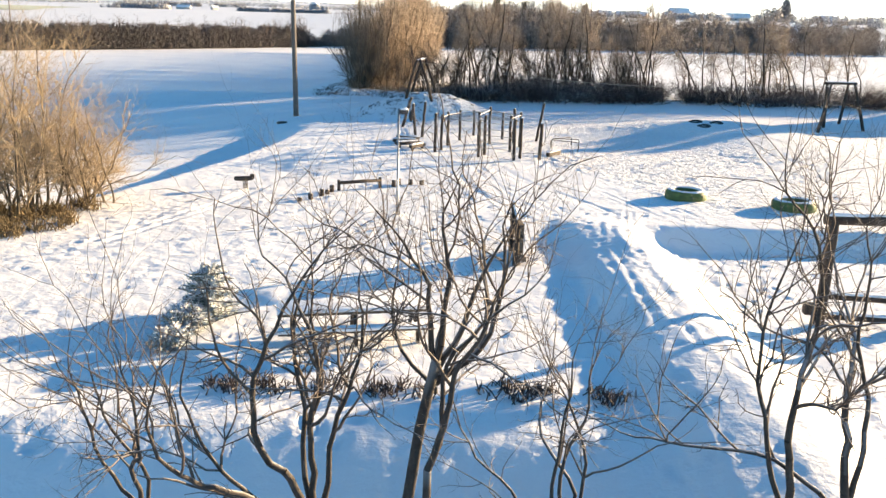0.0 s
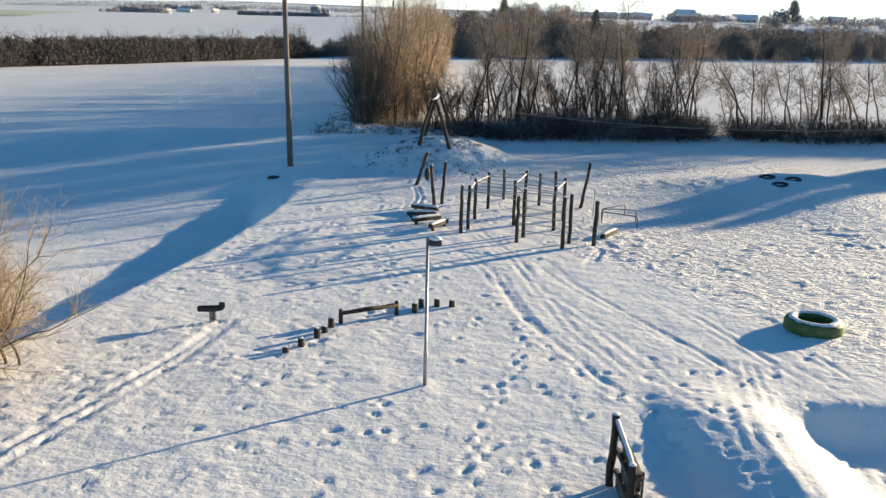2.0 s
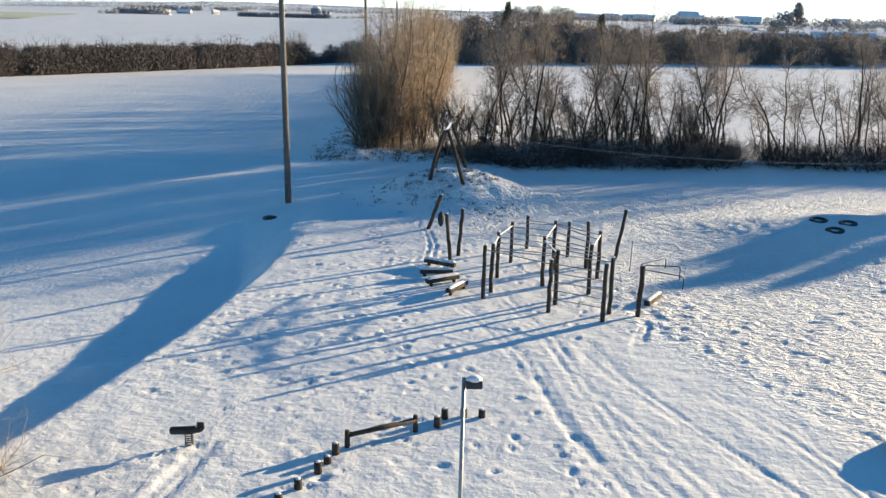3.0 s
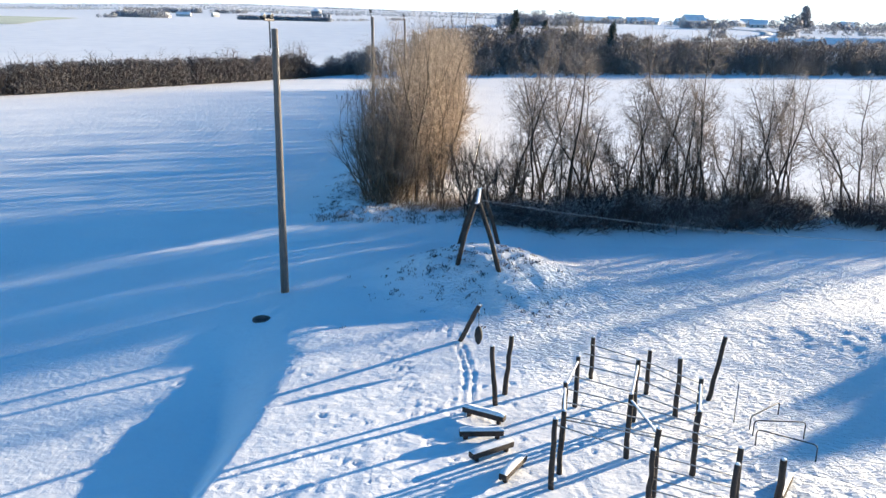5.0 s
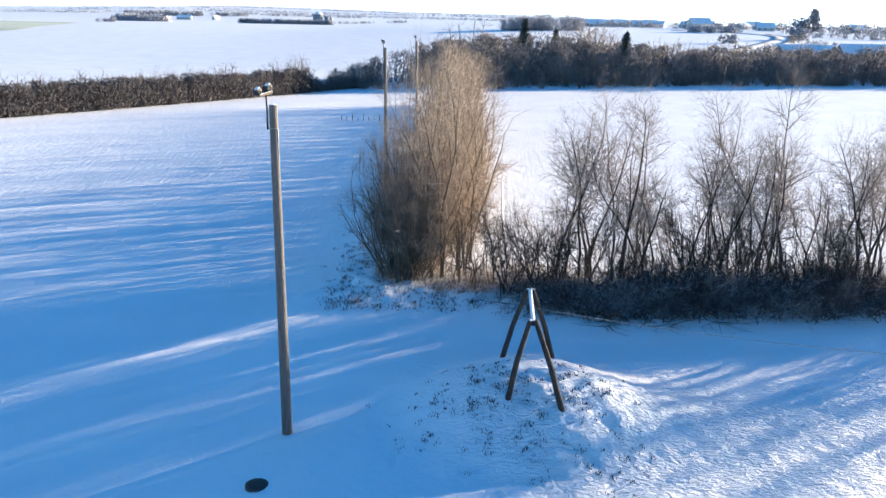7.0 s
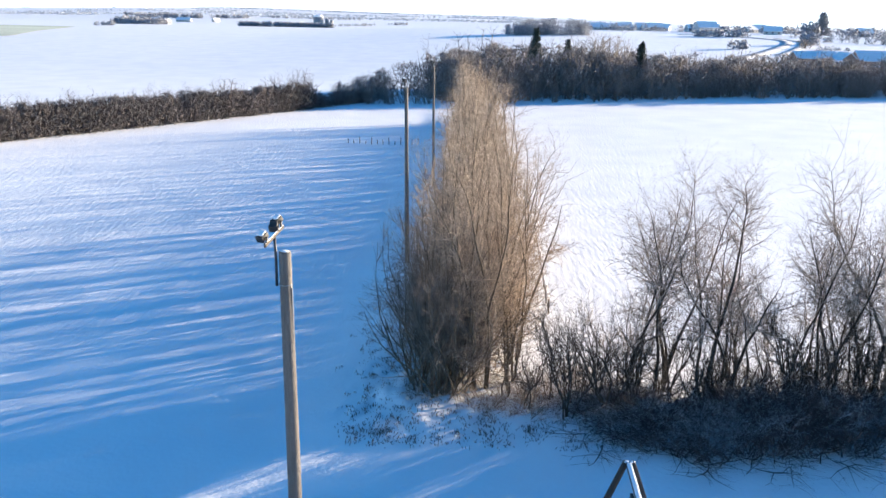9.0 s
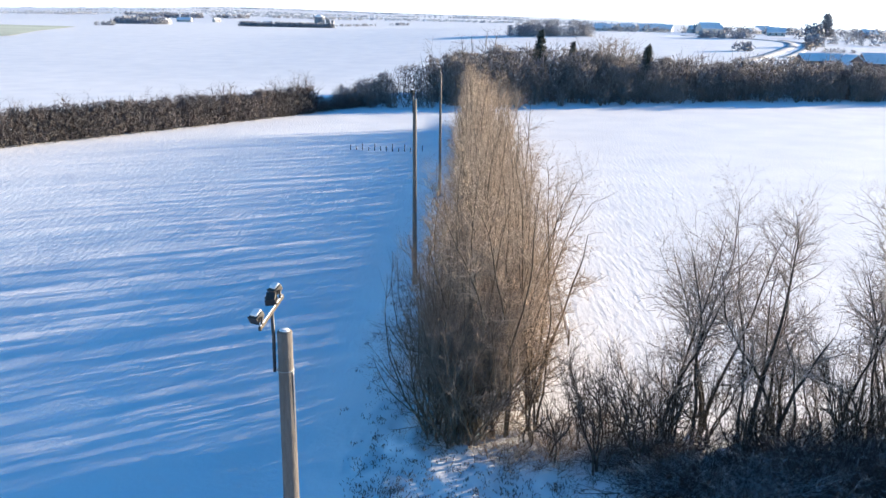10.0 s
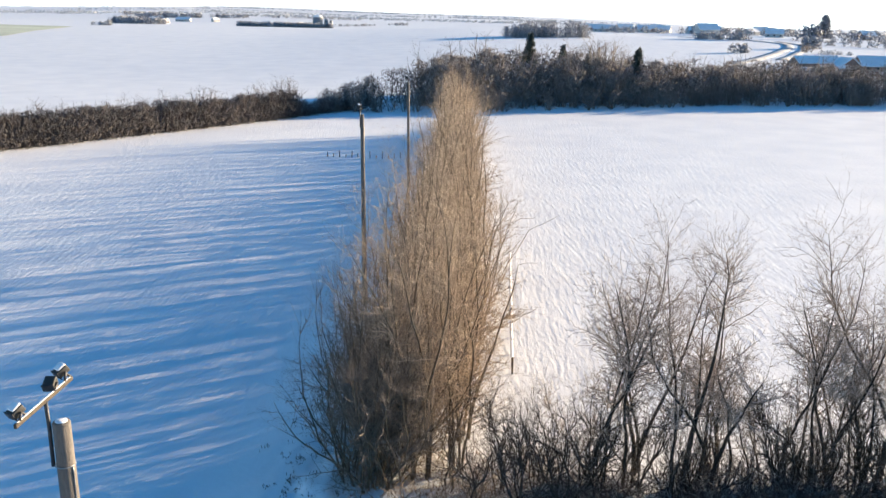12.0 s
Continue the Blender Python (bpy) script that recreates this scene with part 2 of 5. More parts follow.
# ---- geometry helpers ----
class Geo:
    def __init__(self):
        self.v, self.f, self.n = [], [], 0

    def add(self, v, f):
        v = np.asarray(v, float).reshape(-1, 3)
        self.f += [tuple(int(i) + self.n for i in face) for face in f]
        self.v.append(v)
        self.n += len(v)
        return self

    def tube(self, pts, radii, n=8, cap=True, squash=None):
        pts = np.asarray(pts, float)
        k = len(pts)
        radii = np.broadcast_to(np.asarray(radii, float), (k,))
        tang = np.gradient(pts, axis=0) if k > 2 else np.repeat((pts[1] - pts[0])[None], k, 0)
        v, f = [], []
        a = np.arange(n) * 2 * np.pi / n
        u = None
        for i in range(k):
            t = tang[i] / (np.linalg.norm(tang[i]) + 1e-9)
            if u is None:
                ref = np.array([1.0, 0, 0]) if abs(t[0]) < 0.8 else np.array([0, 1.0, 0])
                u = ref - t * ref.dot(t)
            u = u - t * u.dot(t)
            u /= np.linalg.norm(u)
            w = np.cross(t, u)
            v.append(pts[i] + radii[i] * (np.cos(a)[:, None] * u + np.sin(a)[:, None] * w))
        for i in range(k - 1):
            for j in range(n):
                f.append((i * n + j, i * n + (j + 1) % n, (i + 1) * n + (j + 1) % n, (i + 1) * n + j))
        if cap:
            f.append(tuple(range(n))[::-1])
            f.append(tuple(range((k - 1) * n, k * n)))
        return self.add(np.concatenate(v), f)

    def box(self, c, s, bevel=0.0, m=None, jitter=0.0):
        bm = bmesh.new()
        bmesh.ops.create_cube(bm, size=1)
        bmesh.ops.scale(bm, vec=s, verts=bm.verts)
        if bevel:
            bmesh.ops.bevel(bm, geom=bm.edges[:], offset=bevel, segments=2, profile=0.6, affect="EDGES")
        mm = Matrix.Translation(c) @ (m or Matrix.Identity(4))
        bmesh.ops.transform(bm, matrix=mm, verts=bm.verts)
        bm.verts.ensure_lookup_table()
        v = [x.co[:] for x in bm.verts]
        f = [[q.index for q in p.verts] for p in bm.faces]
        bm.free()
        return self.add(v, f)

    def mesh(self, name, smooth=True):
        me = bpy.data.meshes.new(name)
        me.from_pydata(np.concatenate(self.v).tolist(), [], self.f)
        me.update()
        if smooth:
            me.polygons.foreach_set("use_smooth", [True] * len(me.polygons))
        return me


def rot(rx=0, ry=0, rz=0):
    return pose(0, 0, 0, rx, ry, rz)


def thing(name, x, y, z, rz=0, label="", category="", group="", kind=""):
    ob = new(name)
    ob.empty_display_size = 0.3
    ob.matrix_basis = pose(x, y, z, 0, 0, rz)
    return tagged(ob, label, category, group, kind)


def part(name, geo, mat, parent, label="", smooth=True):
    me = geo.mesh(name, smooth) if isinstance(geo, Geo) else geo
    if not me.materials:
        me.materials.append(mat)
    ob = new(name, me)
    ob.parent = parent
    if label:
        tagged(ob, label)
    return ob


def single(name, geo, mat, label="", category="", group="", kind="", smooth=True):
    me = geo.mesh(name, smooth) if isinstance(geo, Geo) else geo
    me.materials.append(mat)
    return tagged(new(name, me), label, category, group, kind)


def vnoise(x, y, seed):
    """Smooth value noise in -1..1 over arrays."""
    xi, yi = np.floor(x).astype(np.int64), np.floor(y).astype(np.int64)
    fx, fy = x - xi, y - yi
    fx, fy = fx * fx * (3 - 2 * fx), fy * fy * (3 - 2 * fy)

    def h(a, b):
        n = (a * 374761393 + b * 668265263 + seed * 1442695041) & 0x7FFFFFFF
        n = ((n ^ (n >> 13)) * 1274126177) & 0x7FFFFFFF
        return ((n ^ (n >> 16)) & 0xFFFF) / 32767.5 - 1
    return (h(xi, yi) * (1 - fx) * (1 - fy) + h(xi + 1, yi) * fx * (1 - fy)
            + h(xi, yi + 1) * (1 - fx) * fy + h(xi + 1, yi + 1) * fx * fy)


def smooth(a, b, x):
    t = np.clip((x - a) / (b - a), 0, 1)
    return t * t * (3 - 2 * t)


# ---- the ground ----
def land(x, y):
    """Height of the snow before footprints: playground, banks, mounds, fields, far hills."""
    x, y = np.asarray(x, float), np.asarray(y, float)
    z = np.interp(y, [60, 84, 90, 100, 190, 250, 330, 450, 650, 900, 1300, 1800, 3000, 3600],
                  [0, 0.15, 0.75, 0.75, 0.9, 1.3, 2.4, 7, 14, 19, 23, 38, 76, 70])
    z = z + 5.0 * smooth(-150, 60, x) * np.interp(y, [300, 450, 650, 1000, 1500], [0, 3 / 5, 1, 1, 0])
    z = z + 9 * vnoise(x / 500 + 3, y / 420, 5) * smooth(900, 2400, y) - np.clip(np.abs(x + 300) - 500, 0, 900) * 0.022 * smooth(1500, 3000, y)
    z = z + 14 * np.exp(-((x + 850) / 560) ** 2) * smooth(1700, 2900, y)
    # lower field beyond the bank on the playground's far edge
    rise = np.interp(y, [56, 60, 64, 72], [0.9, 1.5, 3.0, 6.5])
    edge = np.interp(y, [38, 46, 52, 58, 66, 78, 92, 110, 224], [-13.0, -10.8, -9.4, -8.5, -7.6, -7.0, -8.6, -7.8, -6.0])
    drop = np.interp(y, [36, 44, 52, 60, 66, 70, 74, 86, 92, 110, 215, 244], [0.12, 0.52, 0.88, 0.97, 0.74, 0.5, 0.3, 0.1, 0.5, 0.9, 0.7, 0])
    z = z - drop * smooth(-0.1, rise, edge - x) * (1 - 0.8 * smooth(4, 40, edge - x) * smooth(80, 100, y))
    # the lower field falls on gently past the bank
    z = z - 0.8 * smooth(0, 24, edge - x) * smooth(48, 60, y) * smooth(86, 72, y)
    # mound under the cable-way start
    z = z + 1.65 * np.exp(-(((x + 0.2) / 4.2) ** 2 + ((y - 76.3) / 4.4) ** 2) ** 1.4) + 0.45 * np.exp(-((x - 4.5) / 4.0) ** 2 - ((y - 75.5) / 2.4) ** 2)
    # mound with the small tyres
    z = z + 1.0 * np.exp(-(((x - 21.5) / np.where(x < 21.5, 7.6, 7.0)) ** 2 + ((y - 68.0) / np.where(y < 68, 7.0, 4.2)) ** 2) ** 1.2)
    z = z - 0.12 * np.exp(-((x - 12.8) / 6.0) ** 2 - ((y - 59.5) / 5.0) ** 2)
    # ridge and the hollow with the climbing tower
    along = smooth(40.5, 36, y) * smooth(14, 24, y)
    z = z + along * np.interp(x, [5.4, 5.75, 6.45, 7.0, 7.7, 8.3, 9.6, 10.6], [0, 0.04, 0.33, 0.42, 0.5, 0.44, 0.08, 0]) * (1 + 0.12 * vnoise(x / 1.6, y / 2.4, 41))
    z = z - 0.68 * smooth(8.0, 10.4, x) * smooth(38.9, 37.2, y) * smooth(12, 20, y) * smooth(90, 60, x)
    # clods where the bank is trodden down
    z = z + 0.3 * np.exp(-((x + 11.7) / 0.8) ** 2 - ((y - 49.4) / 0.7) ** 2)
    # bank along the trees
    z = z + 0.25 * np.exp(-((x + 7.5) / 3.5) ** 2 - ((y - 91) / 3.2) ** 2)
    z = z - 1.75 * smooth(22.4, 16.8, y) * smooth(6.5, 2.5, x) - 0.35 * smooth(20, 12, y) * smooth(2.5, 6.5, x)
    return z


def ground_mesh():
    rng = np.random.default_rng(4)

    def lines(parts):
        out = [np.array([parts[0][0]])]
        for a, b, s in parts:
            n = max(1, int(round((b - a) / s)))
            out.append(a + (b - a) * np.arange(1, n + 1) / n)
        return np.concatenate(out)
    xs = lines([(-3500, -800, 150), (-800, -200, 30), (-200, -60, 5), (-60, -30, 1.0), (-30, -15, 0.4), (-15, -2, 0.15), (-2, 13, 0.1), (13, 26, 0.17), (26, 60, 0.8), (60, 200, 5), (200, 800, 30), (800, 3500, 150)])
    ys = lines([(-400, 0, 20), (0, 18, 0.8), (18, 30, 0.16), (30, 56, 0.11), (56, 66, 0.13), (66, 84, 0.19), (84, 92, 0.26), (92, 150, 0.8), (150, 300, 3.0), (300, 700, 12), (700, 1600, 40), (1600, 3600, 100)])
    X, Y = np.meshgrid(xs, ys)
    Z = land(X, Y)
    near = smooth(-40, -22, X) * smooth(50, 30, X) * smooth(105, 88, Y)
    play = smooth(-30, -20, X) * smooth(28, 16, X) * smooth(80, 68, Y) * (1 - 0.75 * np.exp(-((X - 15) / 6) ** 2 - ((Y - 64) / 5) ** 2))
    Z += near * (0.009 * vnoise(X / 2.3, Y / 2.3, 1) + 0.008 * vnoise(X / 0.9, Y / 0.9, 2))
    Z += play * (0.011 * vnoise(X / 0.58, Y / 0.62, 3) * (0.7 + 0.4 * vnoise(X / 6, Y / 6, 9)) + 0.012 * vnoise(X / 0.4, Y / 0.36, 4))
    rough = np.exp(-((X + 6) / 5.5) ** 2 - ((Y - 90.2) / 2.6) ** 2) + np.exp(-((X + 9.4) / 1.5) ** 2) * smooth(88, 92, Y) * smooth(116, 106, Y) + 0.8 * np.exp(-((X + 0.2) / 4.6) ** 2 - ((Y - 75.0) / 4.2) ** 2)
    Z += rough * (0.14 * vnoise(X / 0.75, Y / 0.75, 31) + 0.08 * vnoise(X / 0.42, Y / 0.42, 32))
    scuff = smooth(-0.7, 0.7, X - (7 + (53 - Y) * 0.5)) * smooth(30, 22, X) * smooth(40, 43, Y) * smooth(66, 58, Y)
    Z += scuff * (0.02 - 0.05 * np.abs(vnoise((X + 0.35 * Y) / 0.6, (Y - 0.3 * X) / 0.3, 33)) + 0.036 * vnoise(X / 0.3, Y / 0.22, 34)) * (0.75 + 0.5 * vnoise(X / 2.5, Y / 2.5, 35))
    crumbs = smooth(-1, 4, X) * smooth(28, 22, X) * smooth(60, 65, Y) * smooth(83, 77, Y) * (1 - np.exp(-((X - 15) / 6) ** 2 - ((Y - 63) / 4) ** 2))
    Z += crumbs * (0.012 - 0.05 * np.abs(vnoise((X + 0.35 * Y) / 0.8, (Y - 0.3 * X) / 0.45, 36)) + 0.025 * vnoise(X / 0.45, Y / 0.42, 37))
    # drifts and plough lines in the fields
    Z += smooth(95, 110, Y) * 0.016 * vnoise(X / 5, Y / 2.2, 6) * smooth(320, 250, Y)
    Z += (1 - near) * 0.012 * vnoise(X / 3.1, Y / 1.7, 8) * smooth(320, 250, Y)

    def dent(px, py, length, width, ang, depth, rim=0.35):
        i0, i1 = np.searchsorted(xs, (px - 0.5, px + 0.5))
        j0, j1 = np.searchsorted(ys, (py - 0.5, py + 0.5))
        if i1 <= i0 or j1 <= j0:
            return
        dx, dy = X[j0:j1, i0:i1] - px, Y[j0:j1, i0:i1] - py
        u, w = dx * math.cos(ang) + dy * math.sin(ang), -dx * math.sin(ang) + dy * math.cos(ang)
        q = (u / length) ** 2 + (w / width) ** 2
        Z[j0:j1, i0:i1] += -depth * np.exp(-q) + depth * rim * np.exp(-(np.sqrt(q) - 1.7) ** 2 * 3)
    # loose footprints all over the playground
    for _ in range(8500):
        px, py = rng.uniform(-13, 24), rng.uniform(20, 84)
        keep = 0.45 + 0.55 * float(vnoise(np.array(px / 5), np.array(py / 5), 12))
        loose = px > 7 + (53 - py) * 0.5 and py > 40
        small = 0.5 if loose else 0.85
        if -1 < px < 12 and 42 < py < 66 and not loose:
            keep *= 0.4
        if px > 11 and py > 58:
            keep *= 0.25
        if rng.random() < keep:
            dent(px, py, small * rng.uniform(0.13, 0.22), small * rng.uniform(0.09, 0.14), rng.uniform(0, 6.28), small * rng.uniform(0.03, 0.075))
    # trails of steps
    for line in TRAILS:
        pts = np.array(line["pts"], float)
        seg = np.hypot(*np.diff(pts, axis=0).T)
        total = seg.sum()
        acc = np.concatenate([[0], np.cumsum(seg)])
        for rep in range(line.get("walks", 1)):
            off = rng.normal(0, line.get("spread", 0.15))
            s, side = rng.uniform(0, 0.5), 1
            while s < total:
                px, py = np.interp(s, acc, pts[:, 0]), np.interp(s, acc, pts[:, 1])
                qx, qy = np.interp(s + 0.3, acc, pts[:, 0]), np.interp(s + 0.3, acc, pts[:, 1])
                a = math.atan2(qy - py, qx - px) if (qx, qy) != (px, py) else 0
                o = off + side * 0.1 + rng.normal(0, 0.04)
                dent(px - math.sin(a) * o, py + math.cos(a) * o, 0.17, 0.09, a, rng.uniform(0.025, 0.05))
                s, side = s + rng.uniform(0.42, 0.62), -side
    # sledge runs: long shallow grooves
    for pts, width, depth in RUNS:
        pts = np.array(pts, float)
        j0, j1 = np.searchsorted(ys, (pts[:, 1].min() - 1, pts[:, 1].max() + 1))
        i0, i1 = np.searchsorted(xs, (pts[:, 0].min() - 1, pts[:, 0].max() + 1))
        xx, yy = X[j0:j1, i0:i1], Y[j0:j1, i0:i1]
        best = np.full(xx.shape, 9.0)
        for a, b in zip(pts[:-1], pts[1:]):
            ab = b - a
            t = np.clip(((xx - a[0]) * ab[0] + (yy - a[1]) * ab[1]) / ab.dot(ab), 0, 1)
            best = np.minimum(best, np.hypot(xx - a[0] - t * ab[0], yy - a[1] - t * ab[1]))
        best = np.abs(best + 0.03 * vnoise(xx / 0.7, yy / 0.7, 21) + 0.05 * vnoise(xx / 2.5, yy / 2.5, 22))
        Z[j0:j1, i0:i1] += -depth * np.exp(-(best / width) ** 2) + 0.3 * depth * np.exp(-((best - 2.0 * width) / (0.7 * width)) ** 2)
    nx, ny = len(xs), len(ys)
    me = bpy.data.meshes.new("ground")
    co = np.stack([X, Y, Z], -1).reshape(-1, 3).astype(np.float32)
    idx = np.arange(nx * ny).reshape(ny, nx)
    quads = np.stack([idx[:-1, :-1], idx[:-1, 1:], idx[1:, 1:], idx[1:, :-1]], -1).reshape(-1, 4).astype(np.int32)
    me.vertices.add(len(co))
    me.vertices.foreach_set("co", co.ravel())
    me.loops.add(quads.size)
    me.loops.foreach_set("vertex_index", quads.ravel())
    me.polygons.add(len(quads))
    me.polygons.foreach_set("loop_start", np.arange(0, quads.size, 4, dtype=np.int32))
    me.polygons.foreach_set("use_smooth", np.ones(len(quads), bool))
    me.update(calc_edges=True)
    return me


TRAILS = [
    dict(pts=[(2.9, 43.6), (2.1, 39.6), (1.4, 37.8), (0.8, 34)], walks=1),
    dict(pts=[(-7.8, 42.9), (-8.3, 40.2), (-8.8, 37.6), (-10.5, 32)], walks=2, spread=0.3),
    dict(pts=[(-4.5, 67.5), (-3.0, 62.8), (-2.0, 60.8)], walks=4, spread=0.4),
    dict(pts=[(-2.1, 54.1), (-2.5, 51.3), (-3.7, 48.5), (-4.9, 45.0)], walks=1),
    dict(pts=[(-7.0, 74.8), (-4.8, 69.0), (-3.4, 64.4)], walks=3, spread=0.25),
    dict(pts=[(-2.3, 70.2), (-1.3, 67.3), (-1.0, 62.8)], walks=2, spread=0.1),
    dict(pts=[(-14.2, 75.8), (-12.0, 72.2)], walks=1),
    dict(pts=[(-9.5, 27), (-4, 31), (1.5, 33.5)], walks=1),
    dict(pts=[(-3.5, 64), (-2.2, 74)], walks=1),
]


def bundle(pts, n, gap, width, depth):
    """Several sledge lines side by side, none quite parallel."""
    out = []
    for k in range(n):
        o, e = (k - (n - 1) / 2) * gap, 0.25 * math.sin(k * 2.3)
        out.append(([(x + o + e * i / len(pts), y + 0.2 * math.sin(k + i)) for i, (x, y) in enumerate(pts)], width, depth))
    return out


RUNS = (bundle([(2.4, 49.3), (3.0, 44.8), (3.6, 42.8), (4.6, 40.0), (5.7, 37.8), (6.6, 35)], 3, 0.34, 0.09, 0.014)
        + bundle([(3.5, 50.6), (4.0, 46.7), (4.4, 43.6), (5.4, 40.5)], 2, 0.3, 0.09, 0.014)
        + bundle([(4.1, 47.2), (5.5, 43.3), (6.4, 40.1), (7.2, 37.0)], 2, 0.4, 0.09, 0.014)
        + bundle([(9.3, 41.1), (8.2, 36.0), (7.9, 31.3), (8.0, 24)], 6, 0.24, 0.09, 0.014)
        + bundle([(8.9, 41.1), (8.0, 37.4), (7.3, 33.5), (7.0, 27)], 5, 0.25, 0.09, 0.014)
        + bundle([(11.4, 38.6), (10.4, 35.4), (9.4, 30.7), (9.2, 26)], 7, 0.26, 0.09, 0.014)
        + bundle([(-6.4, 43.6), (-6.9, 40.9), (-7.6, 38.9), (-9.4, 34)], 2, 0.3, 0.1, 0.05)
        + [([(2.55, 48.2), (2.8, 46.6), (3.15, 44.6), (3.5, 43.2)], 0.2, 0.03)]
        + bundle([(1.85, 57.6), (2.1, 55.7), (2.6, 54.0), (3.2, 52.5), (3.4, 51.2), (3.9, 48.6)], 2, 0.3, 0.09, 0.014)
        + bundle([(0.1, 55.0), (0.8, 53.6), (1.3, 52.4), (1.7, 51.1), (2.3, 49.3)], 2, 0.3, 0.09, 0.014)
        + bundle([(-1.3, 67.0), (-1.0, 63.9), (-1.2, 61.6)], 2, 0.22, 0.08, 0.05)
        + bundle([(6.45, 51.4), (7.2, 53.2)], 3, 0.2, 0.07, 0.04)
        + bundle([(4.4, 51.5), (5.2, 48.4), (6.4, 45.6), (7.8, 42.6), (8.6, 40.5)], 3, 0.28, 0.09, 0.014)
        + bundle([(8.0, 47.5), (9.0, 44.8), (9.8, 42.2), (10.4, 40.0)], 4, 0.28, 0.09, 0.014)
        + bundle([(10.8, 43.5), (11.4, 41.8), (11.8, 40.2)], 3, 0.26, 0.09, 0.014))
ground = tagged(new("ground", ground_mesh()), "snow-covered playground and fields, trodden and tracked", "snow ground", kind="structure")
ground.data.materials.append(SNOW)


def gz(x, y):
    return float(land(x, y))


# ---- bare trees and bushes ----
def unit(v):
    return v / (np.linalg.norm(v) + 1e-9)


def grow(seed, stems, spec):
    """Recursive branching. stems: (foot x, y, lean azimuth deg, lean deg, length, radius). Returns pieces by level."""
    rng = np.random.default_rng(seed)
    levels = [[] for _ in spec]

    def branch(p, d, length, r, lev):
        s = spec[lev]
        k = max(1 if lev + 1 == len(spec) else 2, int(round(length / s["seg"])))
        step = length / k
        for i in range(k):
            d = unit(d + rng.normal(0, s["wob"], 3) + np.array([0, 0, s["up"]]))
            q = p + d * step
            fa, fb = i / k, (i + 1) / k
            levels[lev].append((p, q, r * (1 - s["taper"] * fa), r * (1 - s["taper"] * fb)))
            if lev + 1 < len(spec) and fb > s["start"]:
                c = spec[lev + 1]
                for _ in range(rng.poisson(s["kids"])):
                    side = unit(np.cross(d, rng.normal(0, 1, 3)))
                    a = radians(rng.normal(s["angle"], 9))
                    cd = unit(d * math.cos(a) + side * math.sin(a))
                    cl = c["len"] * (1 - s["short"] * fb) * rng.uniform(0.65, 1.25)
                    branch(q, cd, cl, min(r * (1 - s["taper"] * fb) * 0.7, c["rad"]), lev + 1)
            p = q
    marks = []
    for fx, fy, az, lean, length, rad, *foot in stems:
        marks.append(len(levels[0]))
        a, l = radians(az), radians(lean)
        branch(np.array([fx, fy, foot[0] if foot else -0.15]), np.array([math.cos(a) * math.sin(l), math.sin(a) * math.sin(l), math.cos(l)]), length, rad, 0)
    marks.append(len(levels[0]))
    return levels, [levels[0][a:b] for a, b in zip(marks, marks[1:])]


def pieces_arrays(pieces, n, cone=False):
    """Vertices and triangles of many short tapered pieces with n sides; cones end in a point."""
    if not pieces:
        return np.zeros((0, 3)), np.zeros((0, 3), np.int64)
    P, Q = np.array([s[0] for s in pieces]), np.array([s[1] for s in pieces])
    ra, rb = np.array([s[2] for s in pieces]), np.array([s[3] for s in pieces])
    T = Q - P
    T /= np.linalg.norm(T, axis=1, keepdims=True) + 1e-9
    ref = np.where(np.abs(T[:, 2:3]) < 0.9, np.array([[0, 0, 1.0]]), np.array([[1.0, 0, 0]]))
    U = np.cross(T, ref)
    U /= np.linalg.norm(U, axis=1, keepdims=True) + 1e-9
    W = np.cross(T, U)
    a = np.arange(n) * 2 * np.pi / n
    ring = np.cos(a)[None, :, None] * U[:, None] + np.sin(a)[None, :, None] * W[:, None]
    j = np.arange(n)
    if cone:
        V = np.concatenate([P[:, None] + ring * ra[:, None, None], Q[:, None]], 1)
        base = np.stack([j, (j + 1) % n, 0 * j + n], -1)
        m = n + 1
    else:
        V = np.concatenate([P[:, None] + ring * ra[:, None, None], Q[:, None] + ring * rb[:, None, None]], 1)
        base = np.concatenate([np.stack([j, (j + 1) % n, n + (j + 1) % n], -1), np.stack([j, n + (j + 1) % n, n + j], -1)])
        m = 2 * n
    F = (np.arange(len(P)) * m)[:, None, None] + base[None]
    return V.reshape(-1, 3), F.reshape(-1, 3)


def join_arrays(list_vf):
    vs, fs, n = [], [], 0
    for v, f in list_vf:
        vs.append(v)
        fs.append(f + n)
        n += len(v)
    return np.concatenate(vs), np.concatenate(fs)


def quad_mesh(name, v, f, smooth_faces=True):
    me = bpy.data.meshes.new(name)
    f = f.astype(np.int32)
    k = f.shape[1]
    me.vertices.add(len(v))
    me.vertices.foreach_set("co", v.astype(np.float32).ravel())
    me.loops.add(f.size)
    me.loops.foreach_set("vertex_index", f.ravel())
    me.polygons.add(len(f))
    me.polygons.foreach_set("loop_start", np.arange(0, f.size, k, dtype=np.int32))
    me.polygons.foreach_set("use_smooth", np.full(len(f), smooth_faces))
    me.update(calc_edges=True)
    return me


def stems_of(rng, n, spread, lean, length, rad, foot=0.3):
    return [(rng.uniform(-foot, foot), rng.uniform(-foot, foot), rng.uniform(0, 360), abs(rng.normal(lean, spread)), length * rng.uniform(0.7, 1.05), rad * rng.uniform(0.6, 1.1)) for _ in range(n)]


def spec_rows(*rows):
    keys = ("len", "rad", "seg", "wob", "up", "taper", "start", "kids", "angle", "short")
    return [dict(zip(keys, r)) for r in rows]


